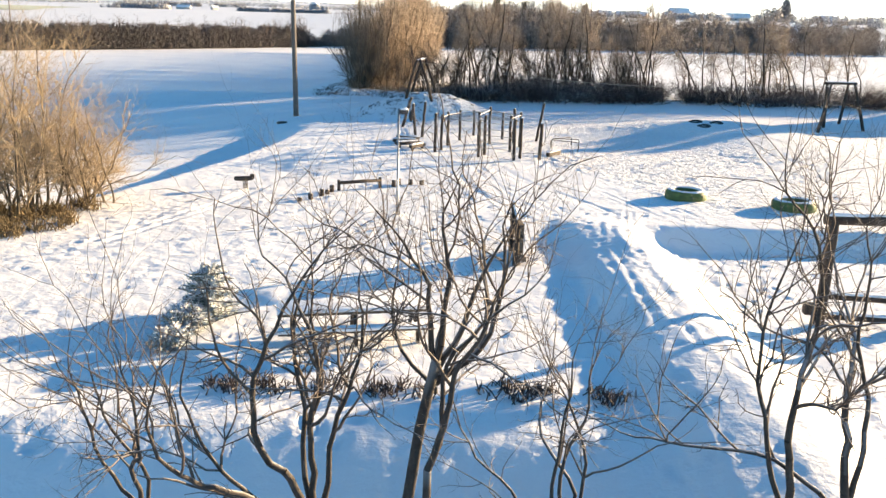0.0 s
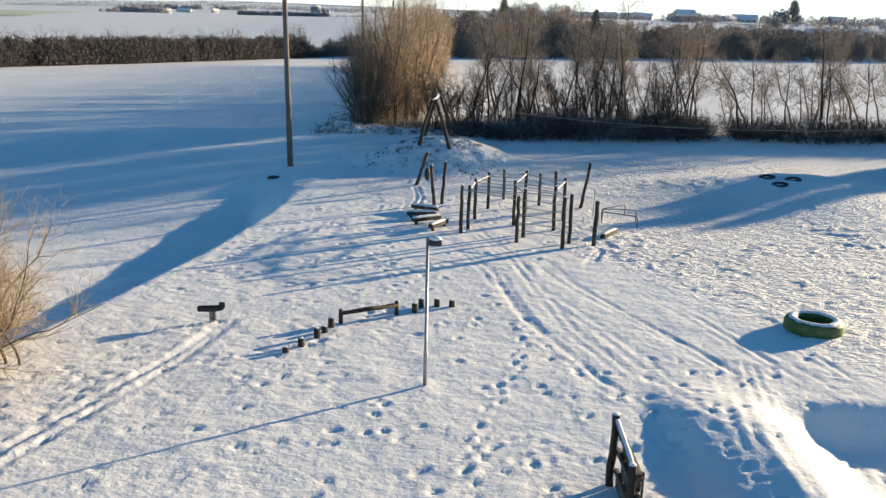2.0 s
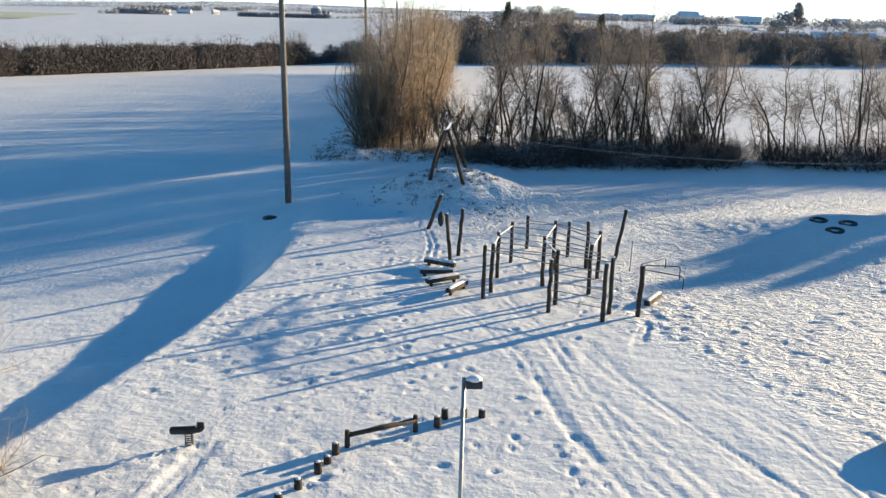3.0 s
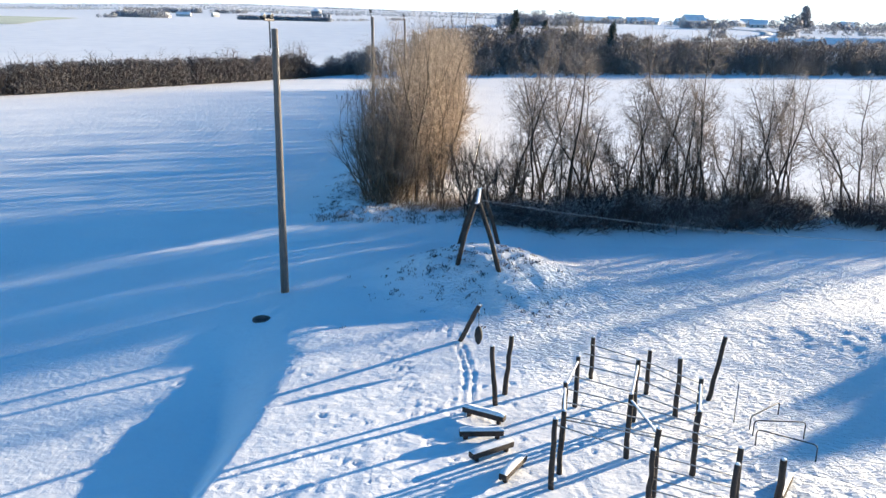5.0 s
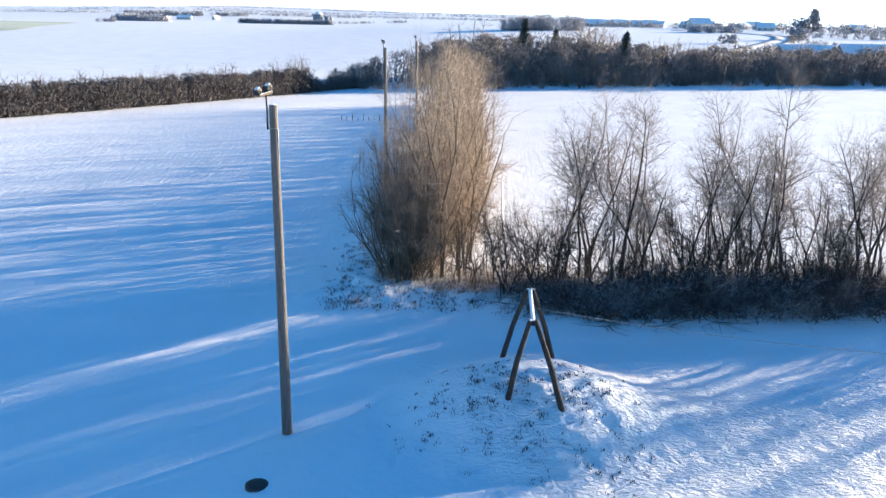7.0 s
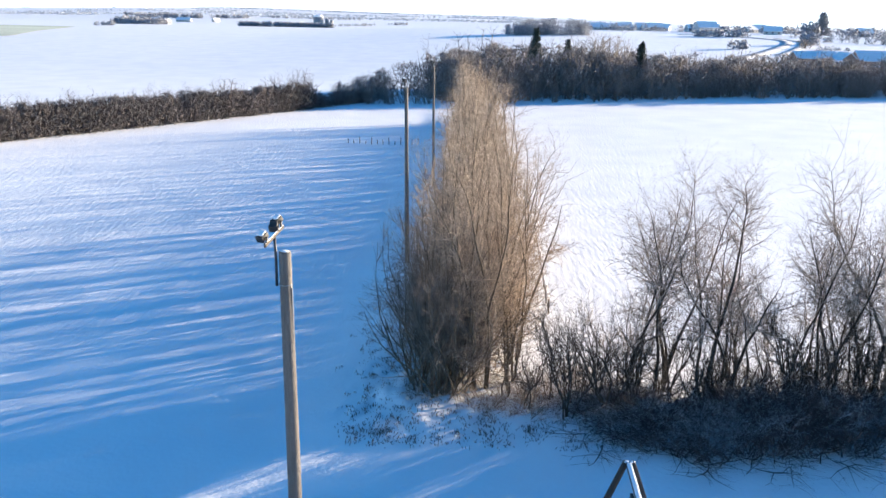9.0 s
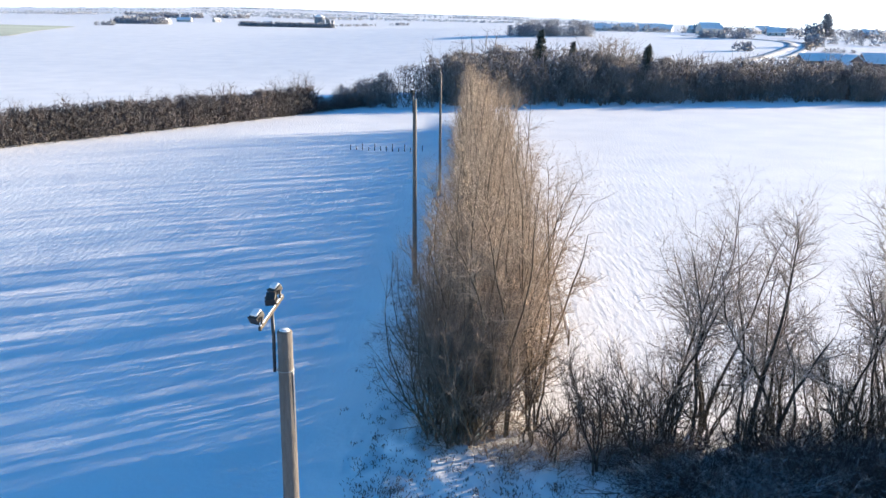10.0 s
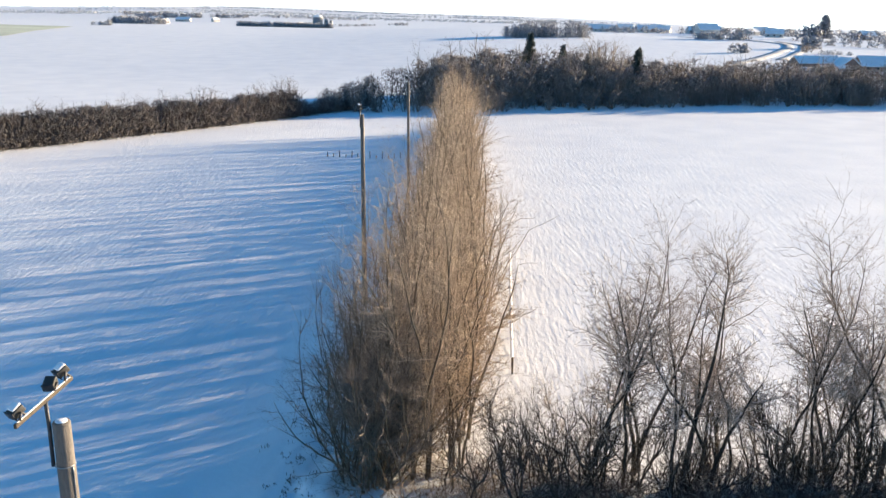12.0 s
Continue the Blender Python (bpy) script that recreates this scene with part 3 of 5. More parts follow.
#            len  rad    seg  wob   up    taper start kids angle short
WILLOW = spec_rows((11, 0.08, 0.5, 0.07, 0.05, 0.88, 0.14, 2.1, 50, 0.55),
                   (2.7, 0.024, 0.34, 0.17, 0.015, 0.8, 0.08, 1.5, 52, 0.35),
                   (0.95, 0.0125, 0.32, 0.22, 0.02, 0.6, 0.05, 1.35, 54, 0.3),
                   (0.42, 0.0105, 0.6, 0.16, 0.02, 0.6, 1, 0, 0, 0))
WILLOW_BACK = spec_rows((11, 0.08, 0.65, 0.07, 0.05, 0.86, 0.08, 1.9, 50, 0.5),
                        (2.7, 0.028, 0.45, 0.17, 0.02, 0.8, 0.1, 1.3, 52, 0.35),
                        (1.05, 0.018, 0.5, 0.2, 0.02, 0.6, 0.1, 1.3, 54, 0.3),
                        (0.6, 0.016, 0.8, 0.16, 0.02, 0.6, 1, 0, 0, 0))
WILLOW_FAR = spec_rows((11, 0.09, 0.8, 0.07, 0.05, 0.86, 0.08, 1.9, 50, 0.5),
                       (2.6, 0.04, 0.65, 0.17, 0.02, 0.8, 0.1, 1.5, 52, 0.35),
                       (1.0, 0.026, 1.0, 0.2, 0.02, 0.6, 1, 0, 0, 0))
WILLOW_FILL = spec_rows((7, 0.035, 0.8, 0.1, 0.04, 0.7, 0.1, 1.5, 52, 0.4),
                        (2.0, 0.024, 0.6, 0.16, 0.04, 0.7, 0.1, 1.1, 45, 0.3),
                        (0.8, 0.016, 0.7, 0.16, 0.03, 0.5, 1, 0, 0, 0))
WILLOW_BUSH = spec_rows((6, 0.045, 0.4, 0.15, 0.06, 0.8, 0.15, 0.95, 38, 0.45),
                        (2.2, 0.022, 0.32, 0.17, 0.06, 0.75, 0.1, 1.0, 42, 0.3),
                        (0.8, 0.011, 0.3, 0.18, 0.04, 0.6, 0.2, 0.8, 44, 0.2),
                        (0.45, 0.008, 0.4, 0.12, 0.04, 0.5, 1, 0, 0, 0))
ASH = spec_rows((9, 0.125, 0.42, 0.08, 0.05, 0.88, 0.3, 1.7, 50, 0.42),
                (2.8, 0.028, 0.32, 0.18, 0.04, 0.78, 0.08, 1.45, 50, 0.3),
                (1.15, 0.013, 0.3, 0.22, 0.04, 0.6, 0.05, 1.25, 48, 0.3),
                (0.6, 0.0095, 0.8, 0.16, 0.04, 0.6, 1, 0, 0, 0))
CURLY = spec_rows((4, 0.045, 0.22, 0.22, 0.12, 0.75, 0.2, 0.9, 42, 0.3),
                  (1.6, 0.024, 0.18, 0.25, 0.1, 0.7, 0.1, 0.7, 48, 0.3),
                  (0.6, 0.014, 0.2, 0.22, 0.05, 0.6, 0.1, 0.9, 52, 0.3),
                  (0.3, 0.01, 0.5, 0.16, 0.04, 0.6, 1, 0, 0, 0))
BUSH = spec_rows((2.8, 0.026, 0.5, 0.15, 0.04, 0.7, 0.02, 1.45, 50, 0.4),
                 (1.1, 0.02, 0.4, 0.2, 0.02, 0.7, 0.1, 1.35, 48, 0.3),
                 (0.5, 0.014, 0.5, 0.2, 0.0, 0.5, 1, 0, 0, 0))
FARTREE = spec_rows((10, 0.14, 1.2, 0.07, 0.05, 0.85, 0.05, 2.0, 46, 0.45),
                    (2.8, 0.065, 0.9, 0.14, 0.04, 0.6, 0.1, 1.2, 46, 0.3),
                    (1.3, 0.045, 1.0, 0.16, 0.03, 0.4, 1, 0, 0, 0))
FORE = spec_rows((5.2, 0.06, 0.24, 0.19, 0.06, 0.93, 0.26, 0.62, 46, 0.25),
                 (2.3, 0.032, 0.2, 0.2, 0.07, 0.75, 0.12, 0.85, 48, 0.35),
                 (0.75, 0.013, 0.15, 0.24, 0.05, 0.6, 0.1, 1.25, 54, 0.3),
                 (0.22, 0.0075, 0.14, 0.16, 0.03, 0.5, 1, 0, 0, 0))


def tree_kind(name, seed, stems, spec, bark, twig, label, category, group):
    """A tree: each stem a part, the branches and twigs its crown."""
    levels, trunks = grow(seed, stems, spec)
    root = thing(name, 0, 0, 0, 0, label, category, group)
    for t in trunks:
        part("stem" if len(trunks) > 1 else "trunk", quad_mesh("stem", *pieces_arrays(t, 7)), bark, root)
    arr = [pieces_arrays(l, 4 if i == 0 else 3, i + 2 == len(levels)) for i, l in enumerate(levels[1:])]
    part("crown", quad_mesh("crown", *join_arrays(arr)), twig, root)
    return root


def plant(kinds, used, k, x, y, rz, s, sz=None, sink=0.05):
    """Use the first-built tree once, then copies of it."""
    m = Matrix.Translation((x, y, gz(x, y) - sink)) @ rot(0, 0, rz)
    if used[k]:
        ob = copy_thing(kinds[k], m)
    else:
        ob, used[k] = kinds[k], True
        ob.matrix_basis = m
    ob.scale = (s, s, sz or s)
    return ob


def stamp(variants, places):
    """Joined copies of arrays: places of (kind, x, y, z, turn, width, height)."""
    out = []
    for k, x, y, z, a, s, sz in places:
        v, f = variants[k]
        c, sn = math.cos(a), math.sin(a)
        w = np.stack([(v[:, 0] * c - v[:, 1] * sn) * s + x, (v[:, 0] * sn + v[:, 1] * c) * s + y, v[:, 2] * sz + z], -1)
        out.append((w, f))
    return join_arrays(out)


RNG = np.random.default_rng(11)

# the tall willow row along the field edge
willows = [tree_kind("willow_tree", 20 + i, stems_of(RNG, 4, 4, 6, 13.2, 0.10, 0.5), WILLOW, TANBARK, TANTWIG,
                     "bare tan-twigged willow with many upright stems in snow", "tree", "willow row") for i in range(3)]
backs = [tree_kind("willow_tree", 25 + i, stems_of(RNG, 4, 4, 6, 13.2, 0.09, 0.5), WILLOW_BACK, TANBARK, TANTWIG,
                   "bare tan-twigged willow with many upright stems in snow", "tree", "willow row") for i in range(3)]
low = [tree_kind("willow_bush", 30 + i, stems_of(RNG, 8, 8, 13, 7.2, 0.05, 0.7), WILLOW_BUSH,
                 TANBARK, BROWNTWIG, "bare brown bush of thin upright stems", "bush", "willow row") for i in range(2)]
fars = [tree_kind("willow_tree", 28 + i, stems_of(RNG, 4, 4, 6, 13.2, 0.09, 0.5), WILLOW_FAR, TANBARK, TANTWIG,
                  "bare tan-twigged willow with many upright stems in snow", "tree", "willow row") for i in range(2)]
used_w, used_b, used_l, used_f = [False] * 3, [False] * 3, [False] * 2, [False] * 2
for k, (x, y, s, sz) in enumerate([(-4.4, 92.9, 0.95, 1.0), (-3.0, 93.6, 0.9, 0.95), (-5.6, 94.4, 0.95, 1.0), (-2.6, 96.4, 0.95, 0.92), (-4.2, 97.2, 1.0, 1.04), (-5.9, 98.6, 0.95, 0.98),
                                   (-2.8, 100.2, 0.95, 0.96), (-4.6, 101.8, 1.0, 1.02)]):
    plant(willows, used_w, k % 3, x, y, 77 * k, s, sz)
for k, (x, y, s, sz) in enumerate([(33.4, 93.5, 0.65, 0.68), (36.0, 93.2, 0.65, 0.66)]):
    plant(willows, used_w, k % 3, x, y, 77 * k + 31, s, sz)
y, i = 104.0, 0
while y < 224:
    wide = 2.0 if y < 150 else 1.4
    kinds, used = (backs, used_b) if y < 140 else (fars, used_f)
    plant(kinds, used, i % len(kinds), -4.0 + 0.018 * (y - 104) + (wide if i % 2 else -wide) * RNG.uniform(0.4, 1.0), y, RNG.uniform(0, 360), RNG.uniform(0.92, 1.1), RNG.uniform(0.9, 1.04))
    y += RNG.uniform(1.2, 1.9) if y < 150 else RNG.uniform(1.6, 2.4)
    i += 1
for j in range(26):
    bx, by = (RNG.uniform(-7.5, -5.4), RNG.uniform(91.6, 98)) if j < 18 else (RNG.uniform(-7.6, -5.6) + 0.08 * (j - 18), 97 + (j - 18) * 4.5 + RNG.uniform(-1, 1))
    plant(low, used_l, j % 2, bx, by, RNG.uniform(0, 360), RNG.uniform(0.9, 1.1), RNG.uniform(0.95, 1.4))
curly = [tree_kind("hedge_shrub", 40 + i, stems_of(RNG, 4, 6, 9, 4.4, 0.05, 0.5), CURLY, BARK, BARK,
                   "dark shrub of crooked bare stems at the hedge", "shrub", "hedge shrubs") for i in range(3)]
used_c = [False] * 3
for j in range(34):
    bx = -2.8 + 8.5 * j / 13 + RNG.uniform(-0.3, 0.3) if j < 13 else RNG.uniform(5, 22)
    plant(curly, used_c, j % 3, bx, RNG.uniform(90.2, 92.4), RNG.uniform(0, 360), RNG.uniform(0.8, 1.1), RNG.uniform(1.0, 1.55))

# the hedge of dark trees with a gap
ashes = [tree_kind("hedge_tree", 50 + i, stems_of(RNG, 3, 3.5, 8, 10.7, 0.125, 0.8), ASH, BARK, TWIG,
                   "bare dark multi-stemmed tree in the hedge", "tree", "hedge trees") for i in range(5)]
used_a = [False] * 5
for i, (x, y, s, sz) in enumerate([(3.3, 92.7, 1.1, 1.04), (4.7, 93.3, 1.0, 1.12), (6.5, 93.0, 1.0, 1.08), (7.7, 92.8, 1.0, 1.0), (8.9, 93.3, 0.9, 0.86), (11.5, 93.0, 0.9, 0.97), (12.9, 93.2, 0.9, 1.0),
                                   (14.9, 92.8, 0.8, 0.9), (15.9, 93.2, 1.05, 1.3), (17.0, 92.9, 0.95, 1.07), (20.7, 93.1, 0.9, 0.94), (21.8, 92.8, 1.0, 1.05), (22.6, 93.4, 0.75, 0.9), (2.6, 92.8, 0.5, 0.52),
                                   (10.1, 92.6, 0.65, 0.66), (13.9, 93.4, 0.7, 0.78), (18.4, 93.3, 0.7, 0.74), (19.4, 92.8, 0.6, 0.62), (27.2, 92.8, 1.1, 0.95), (26.2, 93.2, 0.6, 0.62), (29.0, 92.9, 0.6, 0.6), (31.2, 93.1, 0.85, 0.78),
                                   (34.6, 92.6, 1.0, 0.94), (37.4, 92.7, 0.95, 0.9), (40.2, 92.6, 1.0, 0.92), (42.8, 92.7, 0.95, 0.86)]):
    plant(ashes, used_a, i % 5, x, y, 67 * i + 20, s, sz)

# dense frosted undergrowth at the foot of the hedge
bush_arr = []
for i in range(6):
    lv, _ = grow(70 + i, stems_of(RNG, 7, 14, 22, 2.8, 0.03, 0.5), BUSH)
    bush_arr.append(join_arrays([pieces_arrays(l, 3, l is lv[-1]) for l in lv]))
spots = []
frosted = []
for j in range(450):
    x = RNG.uniform(0.6, 25) if j % 10 < 7 else RNG.uniform(25, 47)
    if 22.7 < x < 24.9:
        continue
    front = np.interp(x, [0.3, 2.5, 5, 8, 22, 30], [88.4, 87.2, 86.6, 86.9, 88.0, 88.4])
    y = front + (92.2 - front) * RNG.uniform(0, 1)
    spot = (j % 6, x, y, gz(x, y) - 0.05, RNG.uniform(0, 6.28), RNG.uniform(1.25, 1.65), (RNG.uniform(0.45, 0.68) + 0.38 * (y - front) / 5) * np.interp(x, [0.5, 3.5, 8], [0.3, 0.6, 1.0]))
    (frosted if j % 4 == 0 else spots).append(spot)
single("hedge_undergrowth", quad_mesh("hedge_undergrowth", *stamp(bush_arr, spots)), SHRUB, "dense dark leafless undergrowth along the hedge foot", "undergrowth", kind="stuff")
single("frosted_brambles", quad_mesh("frosted_brambles", *stamp(bush_arr, frosted)), BRAMBLE, "frosted grey brambles among the hedge undergrowth", "undergrowth", kind="stuff")

spots = []
for j in range(210):
    y = 94.5 + 128 * ((j + RNG.random()) / 210) ** 1.05
    x = -5.0 + 0.018 * (y - 92) + RNG.uniform(-1.6, 1.8)
    spots.append((j % 6, x, y, gz(x, y) - 0.05, RNG.uniform(0, 6.28), RNG.uniform(1.4, 1.9), RNG.uniform(0.7, 1.15)))
for j in range(60):
    y = 91.5 + 50 * ((j + RNG.random()) / 60) ** 1.2
    x = -7.2 + 0.018 * (y - 92) + RNG.uniform(-0.6, 0.6)
    spots.append((j % 6, x, y, gz(x, y) - 0.05, RNG.uniform(0, 6.28), RNG.uniform(0.9, 1.3), RNG.uniform(0.3, 0.55)))
for j in range(60):
    x, y = RNG.uniform(-7.5, 3.6), RNG.uniform(89.8, 95.0)
    spots.append((j % 6, x, y, gz(x, y) - 0.05, RNG.uniform(0, 6.28), RNG.uniform(0.6, 0.9), RNG.uniform(0.25, 0.5)))
fill_arr = []
for i in range(5):
    lv, _ = grow(80 + i, stems_of(RNG, 5, 6, 12, 7.5, 0.04, 0.8), WILLOW_FILL)
    fill_arr.append(join_arrays([pieces_arrays(l, 3, l is lv[-1]) for l in lv]))
thicket = []
for j in range(120):
    y = 99 + 122 * (j + RNG.random()) / 120
    x = -4.2 + 0.018 * (y - 92) + RNG.uniform(-1.2, 1.4)
    thicket.append((j % 5, x, y, gz(x, y) - 0.05, RNG.uniform(0, 6.28), RNG.uniform(0.9, 1.2), RNG.uniform(1.1, 1.55)))
single("willow_thicket", quad_mesh("willow_thicket", *stamp(fill_arr, thicket)), TANTWIG, "thicket of tan shoots within the willow row", "undergrowth", kind="stuff")
single("willow_brushwood", quad_mesh("willow_brushwood", *stamp(bush_arr, spots)), BROWNTWIG, "dense brown brushwood under the willow row", "undergrowth", kind="stuff")

# hedge along the far side of the lower field, and the wood behind the fields
far_arr, tiny_arr, mist_arr, hill_arr = [], [], [], []
for i in range(5):
    lv, _ = grow(90 + i, stems_of(RNG, 4, 5, 10, 10.5, 0.16, 0.8), FARTREE)
    far_arr.append(join_arrays([pieces_arrays(l, 3, l is lv[-1]) for l in lv]))
    crown = []
    for _ in range(230):
        z = RNG.uniform(0.4, 9.0)
        w = 1.9 * math.sin(math.pi * min(1, (z + 1.5) / 11)) ** 0.7
        c = np.array([RNG.normal(0, w), RNG.normal(0, w), z])
        d = unit(RNG.normal(0, 0.7, 3) + [0, 0, 0.8]) * RNG.uniform(0.4, 0.9)
        crown.append((c - d, c + d * 1.2, 0.085, 0.03))
    tiny_arr.append(join_arrays([pieces_arrays(lv[0], 3), pieces_arrays(crown, 3, True)]))
    crown = []
    for _ in range(30):
        z = RNG.uniform(0.4, 9.0)
        w = 2.0 * math.sin(math.pi * min(1, (z + 1.5) / 11)) ** 0.7
        c = np.array([RNG.normal(0, w), RNG.normal(0, w), z])
        d = unit(RNG.normal(0, 0.7, 3) + [0, 0, 0.9]) * RNG.uniform(0.7, 1.5)
        crown.append((c - d, c + d, 0.6, 0.2))
    mist_arr.append(pieces_arrays(crown, 3, True))
    hill_arr.append(pieces_arrays([(c - d * 0.6, c + d * 0.8, 1.2, 0.5) for c, d in ((p[0] * 0.5 + p[1] * 0.5, p[1] - p[0]) for p in crown[::4])], 4, True))
HEDGE_END = 0.86
spots = []
for j in range(85):
    t = RNG.uniform(-0.5, HEDGE_END)
    x, y = -73.4 + 42 * t + RNG.normal(0, 0.8), 179 + 66 * t + RNG.uniform(1.5, 6)
    s = RNG.uniform(0.52, 0.72) + 0.14 * (t > 0.7)
    spots.append((j % 5, x, y, gz(x, y) - 0.3, RNG.uniform(0, 6.28), s * 1.25, s))
fill = []
for j in range(300):
    t = -0.5 + (HEDGE_END + 0.5) * (j + RNG.random()) / 300
    x, y = -73.4 + 42 * t, 179.5 + 66 * t + RNG.uniform(0.5, 5)
    fill.append((j % 5, x, y, gz(x, y) - 0.3, RNG.uniform(0, 6.28), 0.7, RNG.uniform(0.48, 0.66)))
for j in range(40):
    t = HEDGE_END + (1.1 - HEDGE_END) * j / 40
    x, y = -73.4 + 42 * t, 181 + 66 * t + RNG.uniform(0, 6)
    fill.append((j % 5, x, y, gz(x, y) - 0.3, RNG.uniform(0, 6.28), 0.6, RNG.uniform(0.2, 0.4)))
single("field_hedge", quad_mesh("field_hedge", *join_arrays([stamp(far_arr, spots), stamp(tiny_arr, fill)])), HEDGETWIG, "long dark leafless hedge across the snowy field", "hedge", kind="stuff")
spots = []
for j in range(46):
    x = -34 + 210 * RNG.uniform(0, 1)
    front = np.interp(x, [-34, -19, 13, 62, 118, 176], [246, 252, 259, 282, 297, 309])
    deep = RNG.uniform(0, 1) ** 1.4
    y = front + 1 + deep * np.interp(x, [-34, 10, 60, 176], [14, 55, 36, 40])
    s = np.interp(x, [-34, -12, 10, 30, 60, 176], [0.5, 1.2, 1.5, 1.4, 1.2, 1.05]) * RNG.uniform(0.75, 1.1) * (0.95 + 0.15 * deep)
    spots.append((j % 5, x, y, gz(x, y) - 0.3, RNG.uniform(0, 6.28), s * 1.15, s))
for j in range(70):
    x = RNG.uniform(-34, 176)
    y = np.interp(x, [-34, -19, 13, 62, 118, 176], [245, 251, 258, 281, 296, 308]) + RNG.uniform(0, 3)
    s = RNG.uniform(0.4, 0.65)
    spots.append((j % 5, x, y, gz(x, y) - 0.3, RNG.uniform(0, 6.28), s * 1.6, s))
tops = []
for j in range(350):
    x = RNG.uniform(-34, 176)
    front = np.interp(x, [-34, -19, 13, 62, 118, 176], [246, 252, 259, 282, 297, 309])
    y = front + 2 + RNG.uniform(0, 1) * np.interp(x, [-34, 10, 60, 176], [14, 55, 36, 40])
    s = np.interp(x, [-34, -12, 10, 30, 60, 176], [0.5, 1.2, 1.5, 1.4, 1.2, 1.05]) * RNG.uniform(0.75, 1.1)
    tops.append((j % 5, x, y, gz(x, y) - 0.3, RNG.uniform(0, 6.28), s, s * 0.95))
filled = [stamp(far_arr, spots), stamp(tiny_arr, tops)]
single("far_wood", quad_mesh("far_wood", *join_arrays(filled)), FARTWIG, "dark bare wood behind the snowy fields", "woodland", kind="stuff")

# bushes on the near side of the lower field
side_bush = [tree_kind("field_bush", 110 + i, stems_of(RNG, 11, 9, 18, 4.8, 0.045, 0.6),
                       spec_rows((5.0, 0.04, 0.4, 0.13, 0.05, 0.8, 0.15, 2.1, 40, 0.35), (1.7, 0.018, 0.3, 0.16, 0.04, 0.75, 0.1, 1.9, 44, 0.3), (0.7, 0.016, 0.25, 0.18, 0.03, 0.6, 0.1, 1.5, 46, 0.2), (0.32, 0.014, 0.5, 0.1, 0.03, 0.5, 1, 0, 0, 0)),
                       TANBARK, GOLDTWIG, "bare golden-brown bush with dry grass at its foot", "bush", "bushes by the field") for i in range(2)]
used_s = [False] * 2
for k, (x, y, s, sz) in enumerate([(-11.8, 39.3, 1.15, 1.05), (-13.6, 37.4, 1.3, 1.42), (-14.9, 39.6, 1.25, 1.3), (-15.4, 36.0, 1.35, 1.4), (-12.9, 41.0, 0.8, 0.75)]):
    plant(side_bush, used_s, k % 2, x, y, 70 * k, s, sz)

# the row of slender young trees on the bank
def fore_tree(seed, x, y, fork, r, stems):
    """Short leaning trunk to a fork (x, z over the world's zero), from which crooked stems fan out: (turn, lean, length, radius)."""
    foot = gz(x, y)
    fx, fz = fork[0] - x, fork[1] - foot
    rng = np.random.default_rng(seed)
    root = tree_kind("young_tree", seed, [(fx, 0.04 * k, az, lean, length, rad, fz - 0.1 * k) for k, (az, lean, length, rad) in enumerate(stems)], FORE, FOREBARK, FORETWIG,
                     "young bare multi-stemmed tree with frosted twigs", "tree", "trees beside the playground")
    ts = [0, 0.25, 0.5, 0.75, 1.0]
    part("trunk", Geo().tube([(fx * t + rng.normal(0, 0.03), rng.normal(0, 0.03), -0.15 + (fz + 0.15) * t) for t in ts[:-1]] + [(fx, 0, fz)], [r * (1.25 - 0.35 * t) for t in ts], 8), FOREBARK, root)
    root.matrix_basis = pose(x, y, foot)


fore_tree(201, 0.9, 18.7, (1.68, 2.7), 0.075, [(175, 12, 2.8, 0.05), (178, 24, 2.9, 0.045), (5, 16, 2.8, 0.05), (355, 46, 3.2, 0.05), (8, 58, 3.4, 0.05), (170, 34, 2.7, 0.035), (60, 25, 2.4, 0.035)])
fore_tree(202, 1.5, 18.5, (1.6, 1.2), 0.06, [(100, 6, 4.0, 0.055), (10, 26, 4.0, 0.045)])
fore_tree(203, 0.2, 18.5, (0.1, 0.5), 0.075, [(178, 56, 5.0, 0.06), (182, 44, 5.2, 0.055), (170, 14, 5.0, 0.055), (90, 5, 4.7, 0.05), (5, 18, 4.8, 0.05), (186, 66, 4.2, 0.045)])
fore_tree(204, 6.9, 18.6, (6.6, 0.5), 0.06, [(172, 24, 5.9, 0.06), (178, 36, 5.0, 0.045)])
fore_tree(205, 7.3, 18.4, (7.25, 0.8), 0.06, [(165, 6, 5.6, 0.06), (30, 14, 5.0, 0.045), (160, 16, 4.6, 0.04)])
fore_tree(206, -2.3, 18.6, (-2.3, 0.2), 0.045, [(160, 16, 3.6, 0.04), (186, 46, 3.6, 0.035), (20, 18, 3.6, 0.035)])
fore_tree(207, 3.6, 18.9, (3.6, 0.0), 0.045, [(175, 24, 3.8, 0.035), (120, 8, 3.9, 0.035), (30, 16, 3.9, 0.035), (5, 32, 4.0, 0.035), (185, 40, 3.6, 0.03)])


# ---- playground ----
def stake(h, r, seed, lean=(0, 0), n=9, flat=True):
    """A peeled, slightly crooked round post: rings that wander and a rounded head."""
    rng = np.random.default_rng(seed)
    k = 7
    zz = np.linspace(-0.15, h, k)
    pts = np.stack([lean[0] * zz / h + rng.normal(0, 0.012, k), lean[1] * zz / h + rng.normal(0, 0.012, k), zz], -1)
    rr = r * (1.06 - 0.14 * zz / h) * rng.uniform(0.93, 1.07, k)
    pts = np.concatenate([pts, pts[-1:] + [[0, 0, 0.02]]])
    rr = np.concatenate([rr, [rr[-1] * 0.72]])
    return Geo().tube(pts, rr, n), pts[-1]


